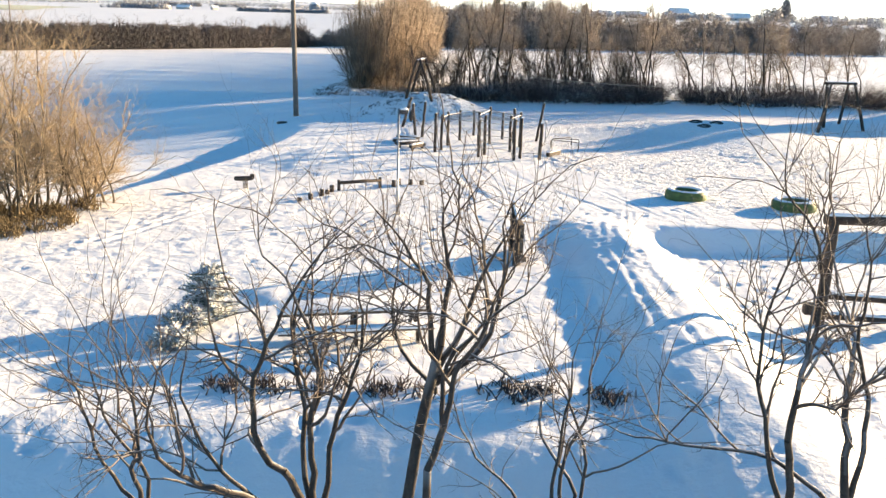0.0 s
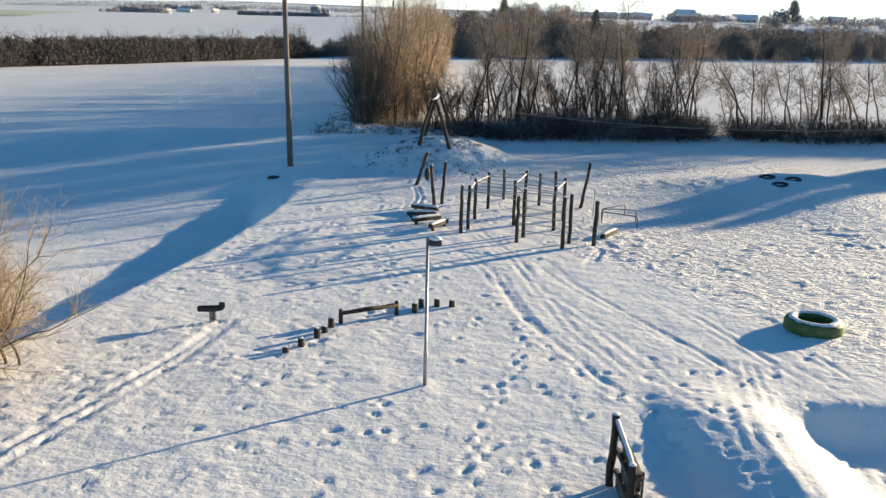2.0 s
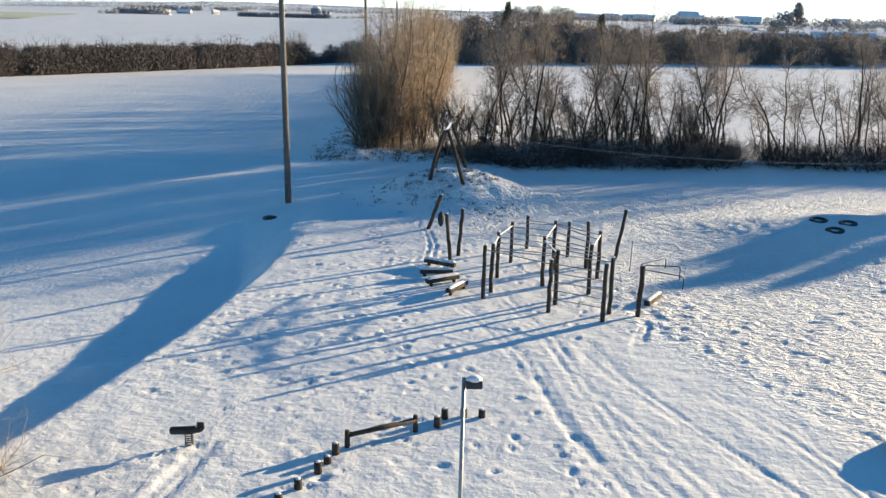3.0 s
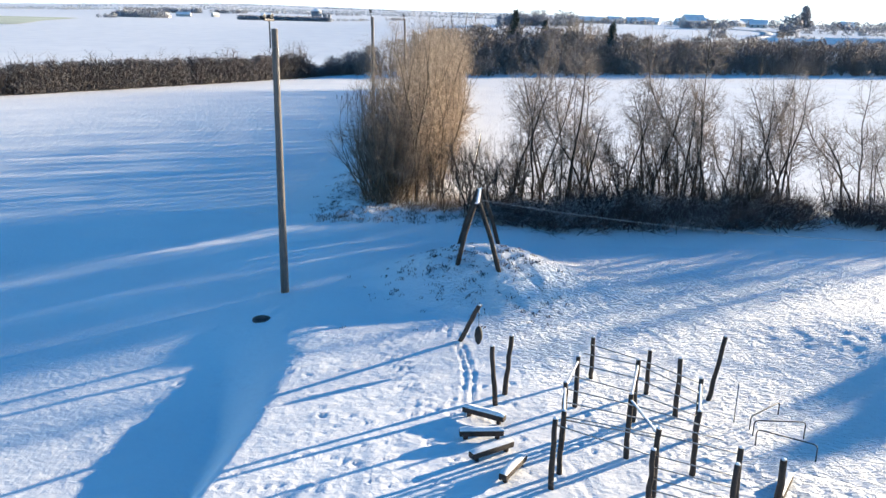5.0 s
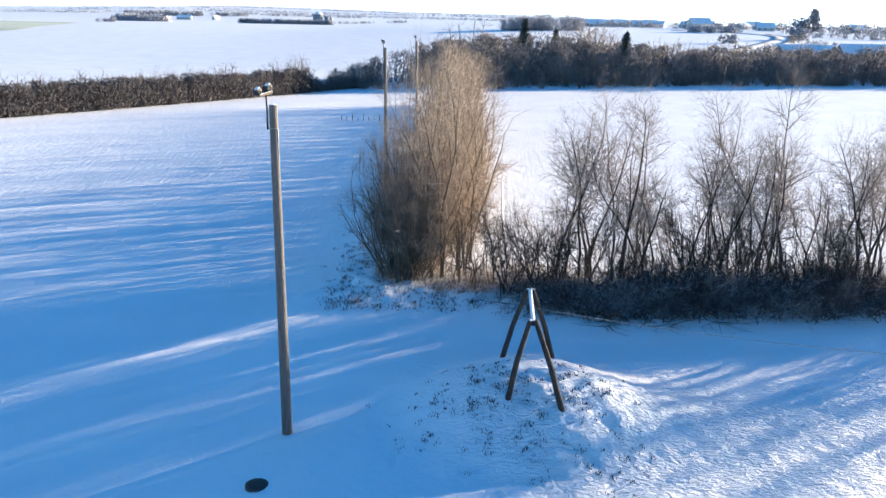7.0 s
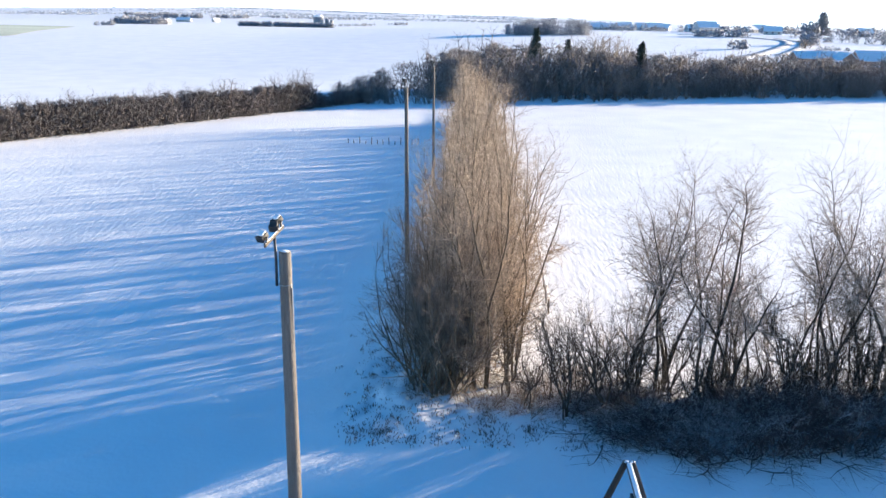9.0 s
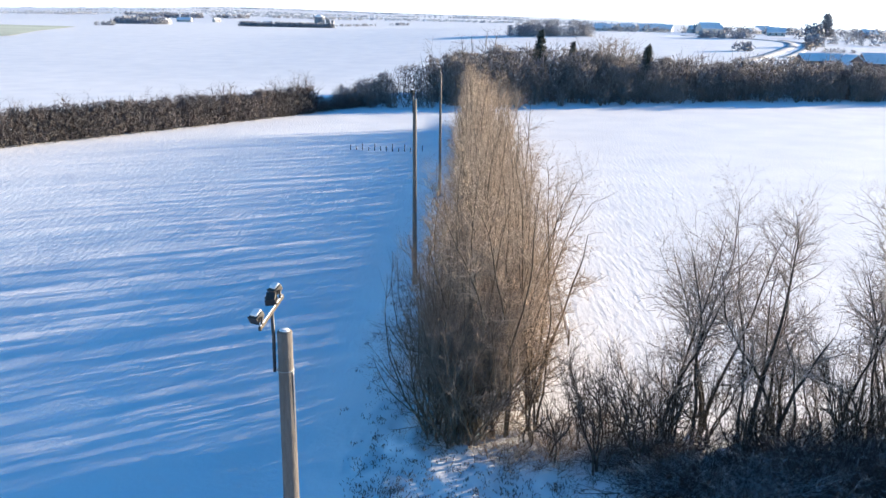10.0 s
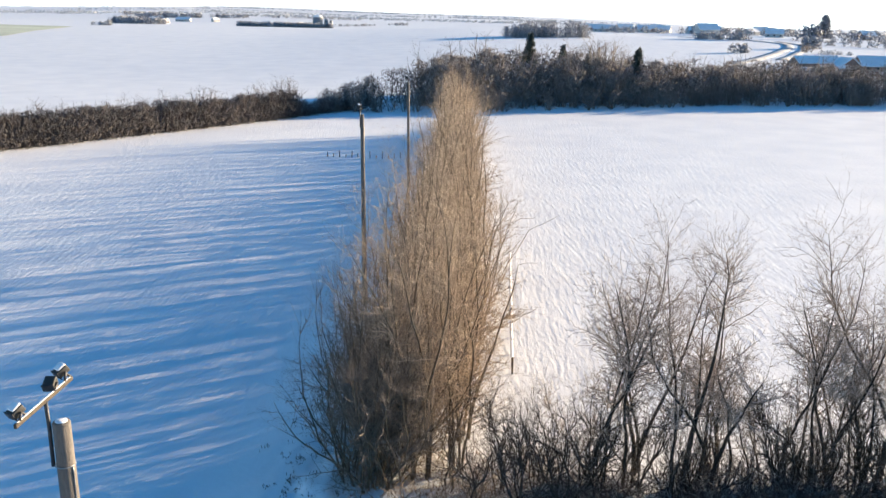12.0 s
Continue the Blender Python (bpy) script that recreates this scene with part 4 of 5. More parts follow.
def snow_lump(c, rx, ry, h, seed=0, n=10):
    """A low rounded heap of snow."""
    rng = np.random.default_rng(seed)
    g = Geo()
    rings = [(1.0, 0.0), (0.95, 0.45), (0.7, 0.8), (0.3, 1.0)]
    v, f = [], []
    a = np.arange(n) * 2 * np.pi / n
    wob = rng.uniform(0.9, 1.1, n)
    for s, t in rings:
        v.append(np.stack([c[0] + rx * s * wob * np.cos(a), c[1] + ry * s * wob * np.sin(a), np.full(n, c[2] + h * t)], -1))
    for i in range(len(rings) - 1):
        for j in range(n):
            f.append((i * n + j, i * n + (j + 1) % n, (i + 1) * n + (j + 1) % n, (i + 1) * n + j))
    f.append(tuple(range((len(rings) - 1) * n, len(rings) * n)))
    f.append(tuple(range(n))[::-1])
    return g.add(np.concatenate(v), f)


def snow_strip(a, b, w, h, seed=0):
    """Snow lying along a beam from a to b."""
    rng = np.random.default_rng(seed)
    a, b = np.array(a, float), np.array(b, float)
    d = b - a
    L = np.linalg.norm(d)
    k = max(4, int(L / 0.15))
    side = unit(np.cross(d, [0, 0, 1.0]))
    v, f = [], []
    prof = [(-1, 0), (-0.8, 0.7), (0, 1.0), (0.8, 0.7), (1, 0)]
    for i in range(k + 1):
        p = a + d * i / k
        e = 0.25 if i in (0, k) else rng.uniform(0.75, 1.1)
        for s, t in prof:
            v.append(p + side * s * w / 2 + np.array([0, 0, t * h * e]))
    for i in range(k):
        for j in range(4):
            f.append((i * 5 + j, i * 5 + j + 1, (i + 1) * 5 + j + 1, (i + 1) * 5 + j))
    return Geo().add(v, f)


# climbing bars: three rows of posts, beams along them and steel rungs between
def climbing_bars():
    x0, y0 = 3.9, 58.5
    root = thing("climbing_bars", x0, y0, gz(x0, y0), 0, "climbing course of dark round posts with steel bars, snow on top", "climbing frame")
    rows = [
        [(1.21, 56.08, 2.23), (1.56, 56.88, 2.1), (1.94, 59.07, 2.05), (2.72, 61.5, 1.95), (3.70, 64.0, 1.7)],
        [(3.68, 54.63, 2.1), (4.05, 55.58, 2.25), (3.80, 57.98, 2.2), (4.58, 60.5, 2.3), (5.55, 62.75, 1.75)],
        [(5.59, 53.67, 2.28), (6.03, 54.61, 2.25), (5.62, 57.03, 2.15), (6.42, 59.45, 2.15)],
    ]
    heads = []
    s = 0
    for row in rows:
        hh = []
        for px, py, h in row:
            s += 1
            g, top = stake(h, 0.085, 300 + s)
            v = np.concatenate(g.v)
            off = np.array([px - x0, py - y0, gz(px, py) - gz(x0, y0)])
            g2 = Geo().add(v + off, g.f)
            post = part("post", g2, POST, root)
            part("snow_cap", snow_lump(top + off - [0, 0, 0.01], 0.07, 0.07, 0.05, s), CAP, post, "cap of snow")
            hh.append(top + off)
        heads.append(hh)
    for px, py, h, lean in [(6.15, 60.97, 2.2, (0.0, 0.0)), (7.78, 62.4, 2.45, (0.38, 0.1))]:
        s += 1
        g, top = stake(h, 0.085, 300 + s, lean)
        off = np.array([px - x0, py - y0, 0.0])
        post = part("post", Geo().add(np.concatenate(g.v) + off, g.f), POST, root)
        part("snow_cap", snow_lump(top + off - [0, 0, 0.01], 0.07, 0.07, 0.05, s), CAP, post, "cap of snow")
    # beams between neighbouring posts of a row
    for hh, span in zip(heads, ([1, 2, 3], [1, 2, 3], [2, 3])):
        for i in range(len(span) - 1):
            a, b = hh[span[i]] - [0, 0, 0.22], hh[span[i + 1]] - [0, 0, 0.22]
            beam = part("beam", Geo().tube([a, (a + b) / 2, b], [0.032, 0.03, 0.032], 8), POST, root)
            part("snow_strip", snow_strip(a + [0, 0, 0.025], b + [0, 0, 0.025], 0.08, 0.03, i), CAP, beam, "strip of snow")
    # rungs from row to row

    def along(hh, idx, t):
        pts = np.array([hh[i] for i in idx]) - [0, 0, 0.2]
        return np.array([np.interp(t * (len(idx) - 1), range(len(idx)), pts[:, c]) for c in range(3)])
    for t in np.linspace(0.0, 1.0, 7):
        a, b, c = along(heads[0], [1, 2, 3, 4], t * 0.95), along(heads[1], [1, 2, 3, 4], t * 0.8), along(heads[2], [1, 2, 3], t)
        part("rung", Geo().tube([a, b], 0.02, 6), STEEL, root)
        part("rung", Geo().tube([b, c], 0.02, 6), STEEL, root)
    # low ladder between the front posts
    for z in (0.55, 0.9, 1.25, 1.6, 1.95):
        a, b = heads[1][0] * [1, 1, 0] + [0, 0, z], heads[2][0] * [1, 1, 0] + [0, 0, z]
        part("rung", Geo().tube([a, b], 0.018, 6), STEEL, root)
    for k in (0, 1):
        a, b = heads[0][k] - [0, 0, 0.2 + 0.1 * k], heads[1][k] - [0, 0, 0.2 + 0.1 * k]
        part("rail", Geo().tube([a, b], 0.022, 6), STEEL, root)
    return root


climbing_bars()


def lone_post(x, y, h, seed, lean=(0, 0), r=0.09, label="dark round wooden post with snow on its head"):
    root = thing("wooden_post", x, y, gz(x, y), 0, label, "post", "single posts of the course")
    g, top = stake(h, r, seed, lean)
    part("post", g, POST, root)
    part("snow_cap", snow_lump(top - [0, 0, 0.01], 0.07, 0.07, 0.05, seed), CAP, root, "cap of snow")
    return root


lone_post(-0.13, 61.5, 2.25, 401, (-0.2, 0))
lone_post(0.27, 62.4, 2.3, 402, (0.16, 0))
lone_post(7.1, 54.46, 2.0, 403, (0.06, 0), 0.1)

# leaning post with a hanging bag
root = thing("swing_bag_post", -1.3, 67.6, gz(-1.3, 67.6), 0, "leaning wooden post with a dark bag hanging on a rope", "play post")
g, top = stake(2.25, 0.1, 410, (0.67, -1.85))
part("post", g, POST, root)
part("snow_cap", snow_lump(top - [0, 0, 0.01], 0.07, 0.07, 0.05, 5), CAP, root, "cap of snow")
part("rope", Geo().tube([top + [-0.02, 0, -0.1], top + [0.0, -0.02, -0.95]], 0.012, 5), DARKSTEEL, root)
bag = Geo().tube([top + np.array([0, -0.02, z]) for z in (-0.88, -0.95, -1.08, -1.32, -1.52, -1.66)], [0.03, 0.1, 0.15, 0.165, 0.13, 0.04], 12)
part("bag", bag, RUBBER, root, "dark hanging rubber bag")

# low stacked logs
for k, (ax, ay, bx, by) in enumerate([(-1.28, 60.75, 0.1, 60.0), (-1.45, 58.95, 0.0, 59.05), (-1.12, 57.45, 0.22, 58.35), (-0.22, 56.2, 0.52, 57.5)]):
    cx, cy = (ax + bx) / 2, (ay + by) / 2
    L, ang = math.hypot(bx - ax, by - ay), math.degrees(math.atan2(by - ay, bx - ax))
    root = thing("log_bench", cx, cy, gz(cx, cy), ang, "low squared log bench topped with thick snow", "bench", "log benches")
    part("log", Geo().box((0, 0, 0.24), (L, 0.26, 0.2), 0.03), POST, root)
    for e in (-1, 1):
        part("foot", Geo().tube([(e * L * 0.36, 0, -0.1), (e * L * 0.36, 0, 0.16)], 0.08, 8), POST, root)
    part("snow_strip", snow_strip((-L / 2, 0, 0.338), (L / 2, 0, 0.338), 0.26, 0.09, k), CAP, root, "thick strip of snow")
root = thing("log_bench", 8.15, 56.35, gz(8.15, 56.35), 57, "short squared log lying in snow, snow on top", "bench", "log benches")
part("log", Geo().box((0, 0, 0.12), (1.5, 0.24, 0.24), 0.03), POST, root)
part("snow_strip", snow_strip((-0.75, 0, 0.236), (0.75, 0, 0.236), 0.22, 0.05, 8), CAP, root, "thin snow")

# steel hurdles
for ax, ay, bx, by, h in [(8.5, 60.2, 9.95, 61.4, 0.5), (8.45, 59.75, 10.15, 59.7, 0.6), (8.3, 59.1, 9.85, 58.1, 0.6)]:
    cx, cy = (ax + bx) / 2, (ay + by) / 2
    root = thing("steel_hurdle", cx, cy, gz(cx, cy), math.degrees(math.atan2(by - ay, bx - ax)), "bent grey steel tube hurdle in the snow", "hurdle", "hurdles")
    L = math.hypot(bx - ax, by - ay) / 2
    c = [(-L, 0, -0.1), (-L, 0, h - 0.12), (-L + 0.03, 0, h - 0.04), (-L + 0.12, 0, h), (L - 0.12, 0, h), (L - 0.03, 0, h - 0.04), (L, 0, h - 0.12), (L, 0, -0.1)]
    part("tube", Geo().tube(c, 0.022, 8), DARKSTEEL, root)
root = thing("thin_steel_pole", 8.15, 60.75, gz(8.15, 60.75), 0, "thin upright steel pole", "pole")
part("pole", Geo().tube([(0, 0, -0.1), (0.02, 0, 1.45)], 0.02, 8), STEEL, root)

# balance beam and stepping stumps
root = thing("balance_beam", -1.95, 44.15, gz(-1.95, 44.15), math.degrees(math.atan2(0.94, 1.72)), "dark round balance beam on two short posts", "balance beam")
part("beam", Geo().tube([(-1.0, 0, 0.34), (0, 0, 0.345), (1.0, 0, 0.34)], [0.075, 0.08, 0.075], 10), POST, root)
part("snow_strip", snow_strip((-0.95, 0, 0.405), (0.95, 0, 0.405), 0.06, 0.02, 3), CAP, root, "thin strip of snow")
for e in (-0.98, 0.98):
    part("post", Geo().tube([(e, 0, -0.15), (e, 0, 0.3), (e, 0, 0.47)], [0.075, 0.07, 0.065], 10), POST, root)
for k, (x, y, h) in enumerate([(-4.08, 41.15, 0.16), (-3.72, 41.66, 0.24), (-3.36, 42.36, 0.3), (-3.2, 42.85, 0.18), (-3.06, 43.3, 0.3), (-0.5, 44.9, 0.3), (-0.3, 45.4, 0.3), (0.23, 45.52, 0.26), (0.74, 45.55, 0.22)]):
    root = thing("stepping_stump", x, y, gz(x, y), k * 40, "short dark log stump standing in the snow", "stump", "stepping stumps")
    part("stump", Geo().tube([(0, 0, -0.15), (0, 0, h * 0.6), (0, 0, h), (0, 0, h + 0.015)], [0.105, 0.1, 0.097, 0.08], 11), POST, root)
    part("snow_cap", snow_lump((0, 0, h + 0.01), 0.07, 0.07, 0.025, k), CAP, root, "cap of snow")

# spring rocker
root = thing("spring_rocker", -6.85, 43.55, gz(-6.85, 43.55), 8, "spring rocker with a dark log-shaped seat", "spring rocker")
a = np.linspace(0, 5 * 2 * np.pi, 70)
part("spring", Geo().tube(np.stack([0.1 * np.cos(a), 0.1 * np.sin(a), 0.02 + 0.3 * a / a[-1]], -1), 0.016, 6), DARKSTEEL, root)
part("seat", Geo().tube([(-0.46, 0, 0.44), (-0.42, 0, 0.44), (0, 0, 0.43), (0.3, 0, 0.46), (0.36, 0, 0.47)], [0.07, 0.1, 0.11, 0.09, 0.05], 10), RUBBER, root)
part("handle", Geo().tube([(0.22, -0.18, 0.6), (0.22, 0.18, 0.6)], 0.016, 6), STEEL, root)
part("head", Geo().box((0.3, 0, 0.54), (0.2, 0.1, 0.2), 0.04), RUBBER, root)

# lamp post
root = thing("lamp_post", 0, 39.1, gz(0, 39.1), 0, "slim grey steel lamp post with a small box lamp", "street lamp")
part("pole", Geo().tube([(0, 0, -0.2), (0, 0, 1.0), (0, 0, 1.02), (0, 0, 4.05)], [0.055, 0.055, 0.042, 0.036], 10), STEEL, root)
head = part("lamp_head", Geo().box((0.2, 0, 3.93), (0.32, 0.22, 0.16), 0.03), DARKSTEEL, root)
part("snow_cap", snow_lump((0.2, 0, 4.0), 0.17, 0.12, 0.09, 3), CAP, head, "cap of snow")


# big green tyres
def tyre(name, x, y, z, R, r, h, mat, label, group, snowy=True, tilt=(0, 0)):
    root = thing(name, x, y, z, 0, label, "tyre", group)
    root.matrix_basis = pose(x, y, z, *tilt)
    n = 40
    prof = [(R - 0.02, 0.0), (R, 0.1 * h), (R, 0.45 * h), (R, 0.75 * h), (R - 0.05, 0.92 * h), (R - 0.14, h), (r + 0.12, 0.98 * h), (r + 0.03, 0.9 * h), (r, 0.8 * h), (r + 0.04, 0.6 * h), (r + 0.1, 0.2 * h), (r + 0.1, 0.0)]
    v, f = [], []
    for i in range(n):
        a = 2 * math.pi * i / n
        lug = 0.025 * R if i % 2 else 0
        for j, (q, zz) in enumerate(prof):
            e = q + (lug if j in (1, 2, 3) else 0)
            v.append((e * math.cos(a), e * math.sin(a), zz))
    m = len(prof)
    for i in range(n):
        for j in range(m - 1):
            k = (i + 1) % n
            f.append((i * m + j, k * m + j, k * m + j + 1, i * m + j + 1))
    part("casing", Geo().add(v, f), mat, root)
    if snowy:
        prof = [(R - 0.07, 0.93 * h), (R - 0.14, 1.03 * h), ((R + r) / 2, 1.07 * h), (r + 0.1, 1.03 * h), (r + 0.05, 0.93 * h)]
        rng = np.random.default_rng(int(x * 10))
        v, f = [], []
        m = len(prof)
        for i in range(n):
            a = 2 * math.pi * i / n
            e = rng.uniform(-0.015, 0.015)
            for q, zz in prof:
                v.append(((q + e) * math.cos(a), (q + e) * math.sin(a), zz + rng.uniform(-0.008, 0.008)))
        for i in range(n):
            for j in range(m - 1):
                k = (i + 1) % n
                f.append((i * m + j, k * m + j, k * m + j + 1, i * m + j + 1))
        part("snow_ring", Geo().add(v, f), CAP, root, "ring of snow")
    return root


tyre("tractor_tyre", 12.45, 44.15, gz(12.45, 44.15) - 0.05, 0.88, 0.5, 0.46, GREENTYRE, "big tractor tyre painted green, lying flat with snow on top", "big tyres")
tyre("tractor_tyre", 16.55, 42.5, gz(16.55, 42.5) - 0.05, 0.88, 0.5, 0.46, GREENTYRE, "big tractor tyre painted green, lying flat with snow on top", "big tyres")
for x, y in [(19.75, 67.75), (19.75, 65.75), (21.0, 67.0)]:
    tyre("car_tyre", x, y, gz(x, y) - 0.08, 0.46, 0.2, 0.16, RUBBER, "small black tyre sunk into the snowy mound", "tyres on the mound", snowy=False, tilt=(8, -6, 0))

# climbing wall frame seen edge-on
root = thing("climbing_wall", 4.0, 33.55, gz(4.0, 33.55), 0, "dark wooden climbing frame with plank panels between two posts", "climbing frame")
for yy, h in ((-0.85, 1.45), (0.85, 1.62)):
    g, top = stake(h, 0.085, 600 + int(h * 10))
    post = part("post", Geo().add(np.concatenate(g.v) + [0, yy, 0], g.f), POST, root)
    part("snow_cap", snow_lump(top + [0, yy, -0.01], 0.07, 0.07, 0.03, 4), CAP, post, "cap of snow")
part("top_rail", Geo().tube([(0.02, -0.85, 1.34), (0.02, 0.85, 1.5)], 0.055, 8), PLANK, root, "pale top rail dusted with snow")
part("snow_strip", snow_strip((0.02, -0.8, 1.39), (0.02, 0.8, 1.55), 0.09, 0.04, 2), CAP, root)
for z in (0.32, 0.8, 1.22):
    part("crossrail", Geo().box((0.115, -0.04, z), (0.1, 1.9, 0.1), 0.015), PLANK, root)
for yy in (-0.57, -0.19, 0.19, 0.57):
    part("plank", Geo().box((0.185, yy, 0.55), (0.035, 0.34, 0.4), 0.008), PLANK, root)
    part("plank", Geo().box((0.185, yy, 1.03), (0.035, 0.34, 0.42), 0.008), PLANK, root)
part("kick_board", Geo().box((0.12, 0, 0.08), (0.05, 1.62, 0.3), 0.01), PLANK, root)
part("batten", Geo().box((0.19, -0.88, 0.72), (0.035, 0.07, 1.2), 0.008), PLANK, root, "pale upright batten")
part("foothold", Geo().box((0.24, -0.86, 0.2), (0.16, 0.16, 0.14), 0.015), PLANK, root)


# picnic tables
def picnic_table(x, y, rz):
    root = thing("picnic_table", x, y, gz(x, y), rz, "long wooden picnic table with benches under deep snow", "picnic table")
    L = 3.45
    for k in range(5):
        part("table_board", Geo().box((0, -0.32 + 0.16 * k, 0.71), (L, 0.145, 0.06), 0.006), PLANK, root)
    part("snow_slab", Geo().box((0, 0, 0.775), (L + 0.02, 0.8, 0.075), 0.03), CAP, root, "thick even layer of snow")
    for s in (-1, 1):
        for k in range(2):
            part("bench_board", Geo().box((0, s * (0.66 + 0.13 * k), 0.43), (L, 0.12, 0.04), 0.006), PLANK, root)
        part("bench_snow", Geo().box((0, s * 0.725, 0.485), (L, 0.27, 0.075), 0.03), CAP, root, "layer of snow on the bench")
    for xx in (-1.4, 0, 1.4):
        for s in (-1, 1):
            leg = Geo().box((xx, s * 0.42, 0.34), (0.07, 0.1, 0.84), 0.008, rot(s * 26, 0, 0))
            part("leg", leg, POST, root)
        part("crossbar", Geo().box((xx, 0, 0.4), (0.05, 1.5, 0.09), 0.008), POST, root)
    return root


picnic_table(-0.25, 26.36, 12)

# climbing tower in the hollow
tx, ty = 12.2, 30.0
root = thing("play_tower", tx, ty, gz(tx, ty), -8, "heavy dark log play frame with crossbeam and snowy low beams", "play frame")
for px, py, h in ((0, 0, 2.95), (2.4, 0.3, 2.9)):
    g, top = stake(h, 0.15, 700 + int(px))
    part("post", Geo().add(np.concatenate(g.v) + [px, py, 0], g.f), POST, root)
part("crossbeam", Geo().tube([(-0.25, 0, 2.97), (1.2, 0.1, 2.99), (2.8, 0.3, 2.97)], [0.13, 0.14, 0.13], 10), POST, root)
part("snow_strip", snow_strip((-0.2, 0, 3.09), (2.75, 0.3, 3.09), 0.2, 0.08, 4), CAP, root, "strip of snow")
for z, e in ((0.35, -0.25), (0.75, 0.3)):
    part("low_beam", Geo().tube([(0.1, e, z), (2.5, e + 0.3, z - 0.1)], 0.09, 9), POST, root)
    part("snow_strip", snow_strip((0.1, e, z + 0.08), (2.5, e + 0.3, z - 0.02), 0.15, 0.06, 5), CAP, root)
part("block", Geo().box((-0.3, 0, 0.45), (0.3, 0.3, 0.3), 0.03), POST, root)

# cable-way: start frame on the mound, end frame, cable
root = thing("cableway_start", -0.3, 76.6, gz(-0.3, 76.6), 0, "cable-way start of two wooden A-frames joined by a snowy beam", "cable-way frame")
bz = gz(-0.3, 76.6)
near_top, far_top = np.array([-0.15, -1.45, 4.5 - bz]), np.array([0.12, 2.6, 4.5 - bz])
for fx, fy, ap, side in [(-1.46, 74.2, near_top, -1), (0.74, 73.45, near_top, 1), (-1.32, 79.65, far_top, -1), (1.08, 79.5, far_top, 1)]:
    a = np.array([fx + 0.3, fy - 76.6, gz(fx, fy) - bz - 0.25])
    b = ap + [0.11 * side, 0, 0]
    bow = (a + b) / 2 + [0.06 * side, 0.03, 0.05]
    leg = part("leg", Geo().tube([a, bow, b, b + (b - bow) * 0.03], [0.125, 0.115, 0.1, 0.07], 10), POST, root)
    part("snow_cap", snow_lump(b + [0, 0, 0.02], 0.09, 0.09, 0.05, int(fy)), CAP, leg, "cap of snow")
beam = part("beam", Geo().tube([near_top - [0, 0.05, 0.1], far_top + [0, 0.05, -0.1]], 0.1, 10), POST, root)
part("snow_strip", snow_strip(near_top + [0, 0, -0.02], far_top + [0, 0, -0.02], 0.17, 0.09, 7), CAP, beam, "strip of snow")
part("pulley_block", Geo().box((-0.12, 0.9, 4.22 - bz), (0.1, 0.3, 0.2), 0.02), DARKSTEEL, root, "dark steel pulley block under the beam")
for yy in (0.8, 1.0):
    part("hanger", Geo().tube([(-0.02, yy, 4.42 - bz), (-0.12, yy, 4.24 - bz)], 0.015, 5), STEEL, root)
end = thing("cableway_end", 32.8, 74.2, gz(32.8, 74.2), 0, "tall cable-way end frame of four leaning wooden poles", "cable-way frame")
for lx, ly, tx2, ty2 in ((-3.2, -4.2, -1.0, -0.6), (2.2, -0.4, 1.1, 0.0), (-0.4, 1.0, -0.9, 0.4), (2.4, 4.4, 1.0, 0.8)):
    a = np.array([lx, ly, gz(32.8 + lx, 74.2 + ly) - gz(32.8, 74.2) - 0.2])
    b = np.array([tx2, ty2, 3.6])
    part("leg", Geo().tube([a, (a + b) / 2 + [0.04, 0, 0], b], [0.13, 0.12, 0.1], 9), POST, end)
part("beam", Geo().tube([(-1.3, -0.1, 3.6), (0, 0.1, 3.62), (1.4, 0.3, 3.6)], 0.11, 9), POST, end)
part("snow_strip", snow_strip((-1.2, -0.1, 3.69), (1.3, 0.3, 3.69), 0.16, 0.06, 4), CAP, end, "strip of snow")
a, b = np.array([-0.25, 77.6, 4.22]), np.array([32.8, 74.3, gz(32.8, 74.2) + 3.45])
tt = np.linspace(0, 1, 30)[:, None]
cable = a + (b - a) * tt - np.array([[0, 0, 1.0]]) * (4 * tt * (1 - tt) * 0.9)
single("steel_cable", Geo().tube(cable, 0.016, 6), STEEL, "thin pale steel cable of the cable-way", "cable")


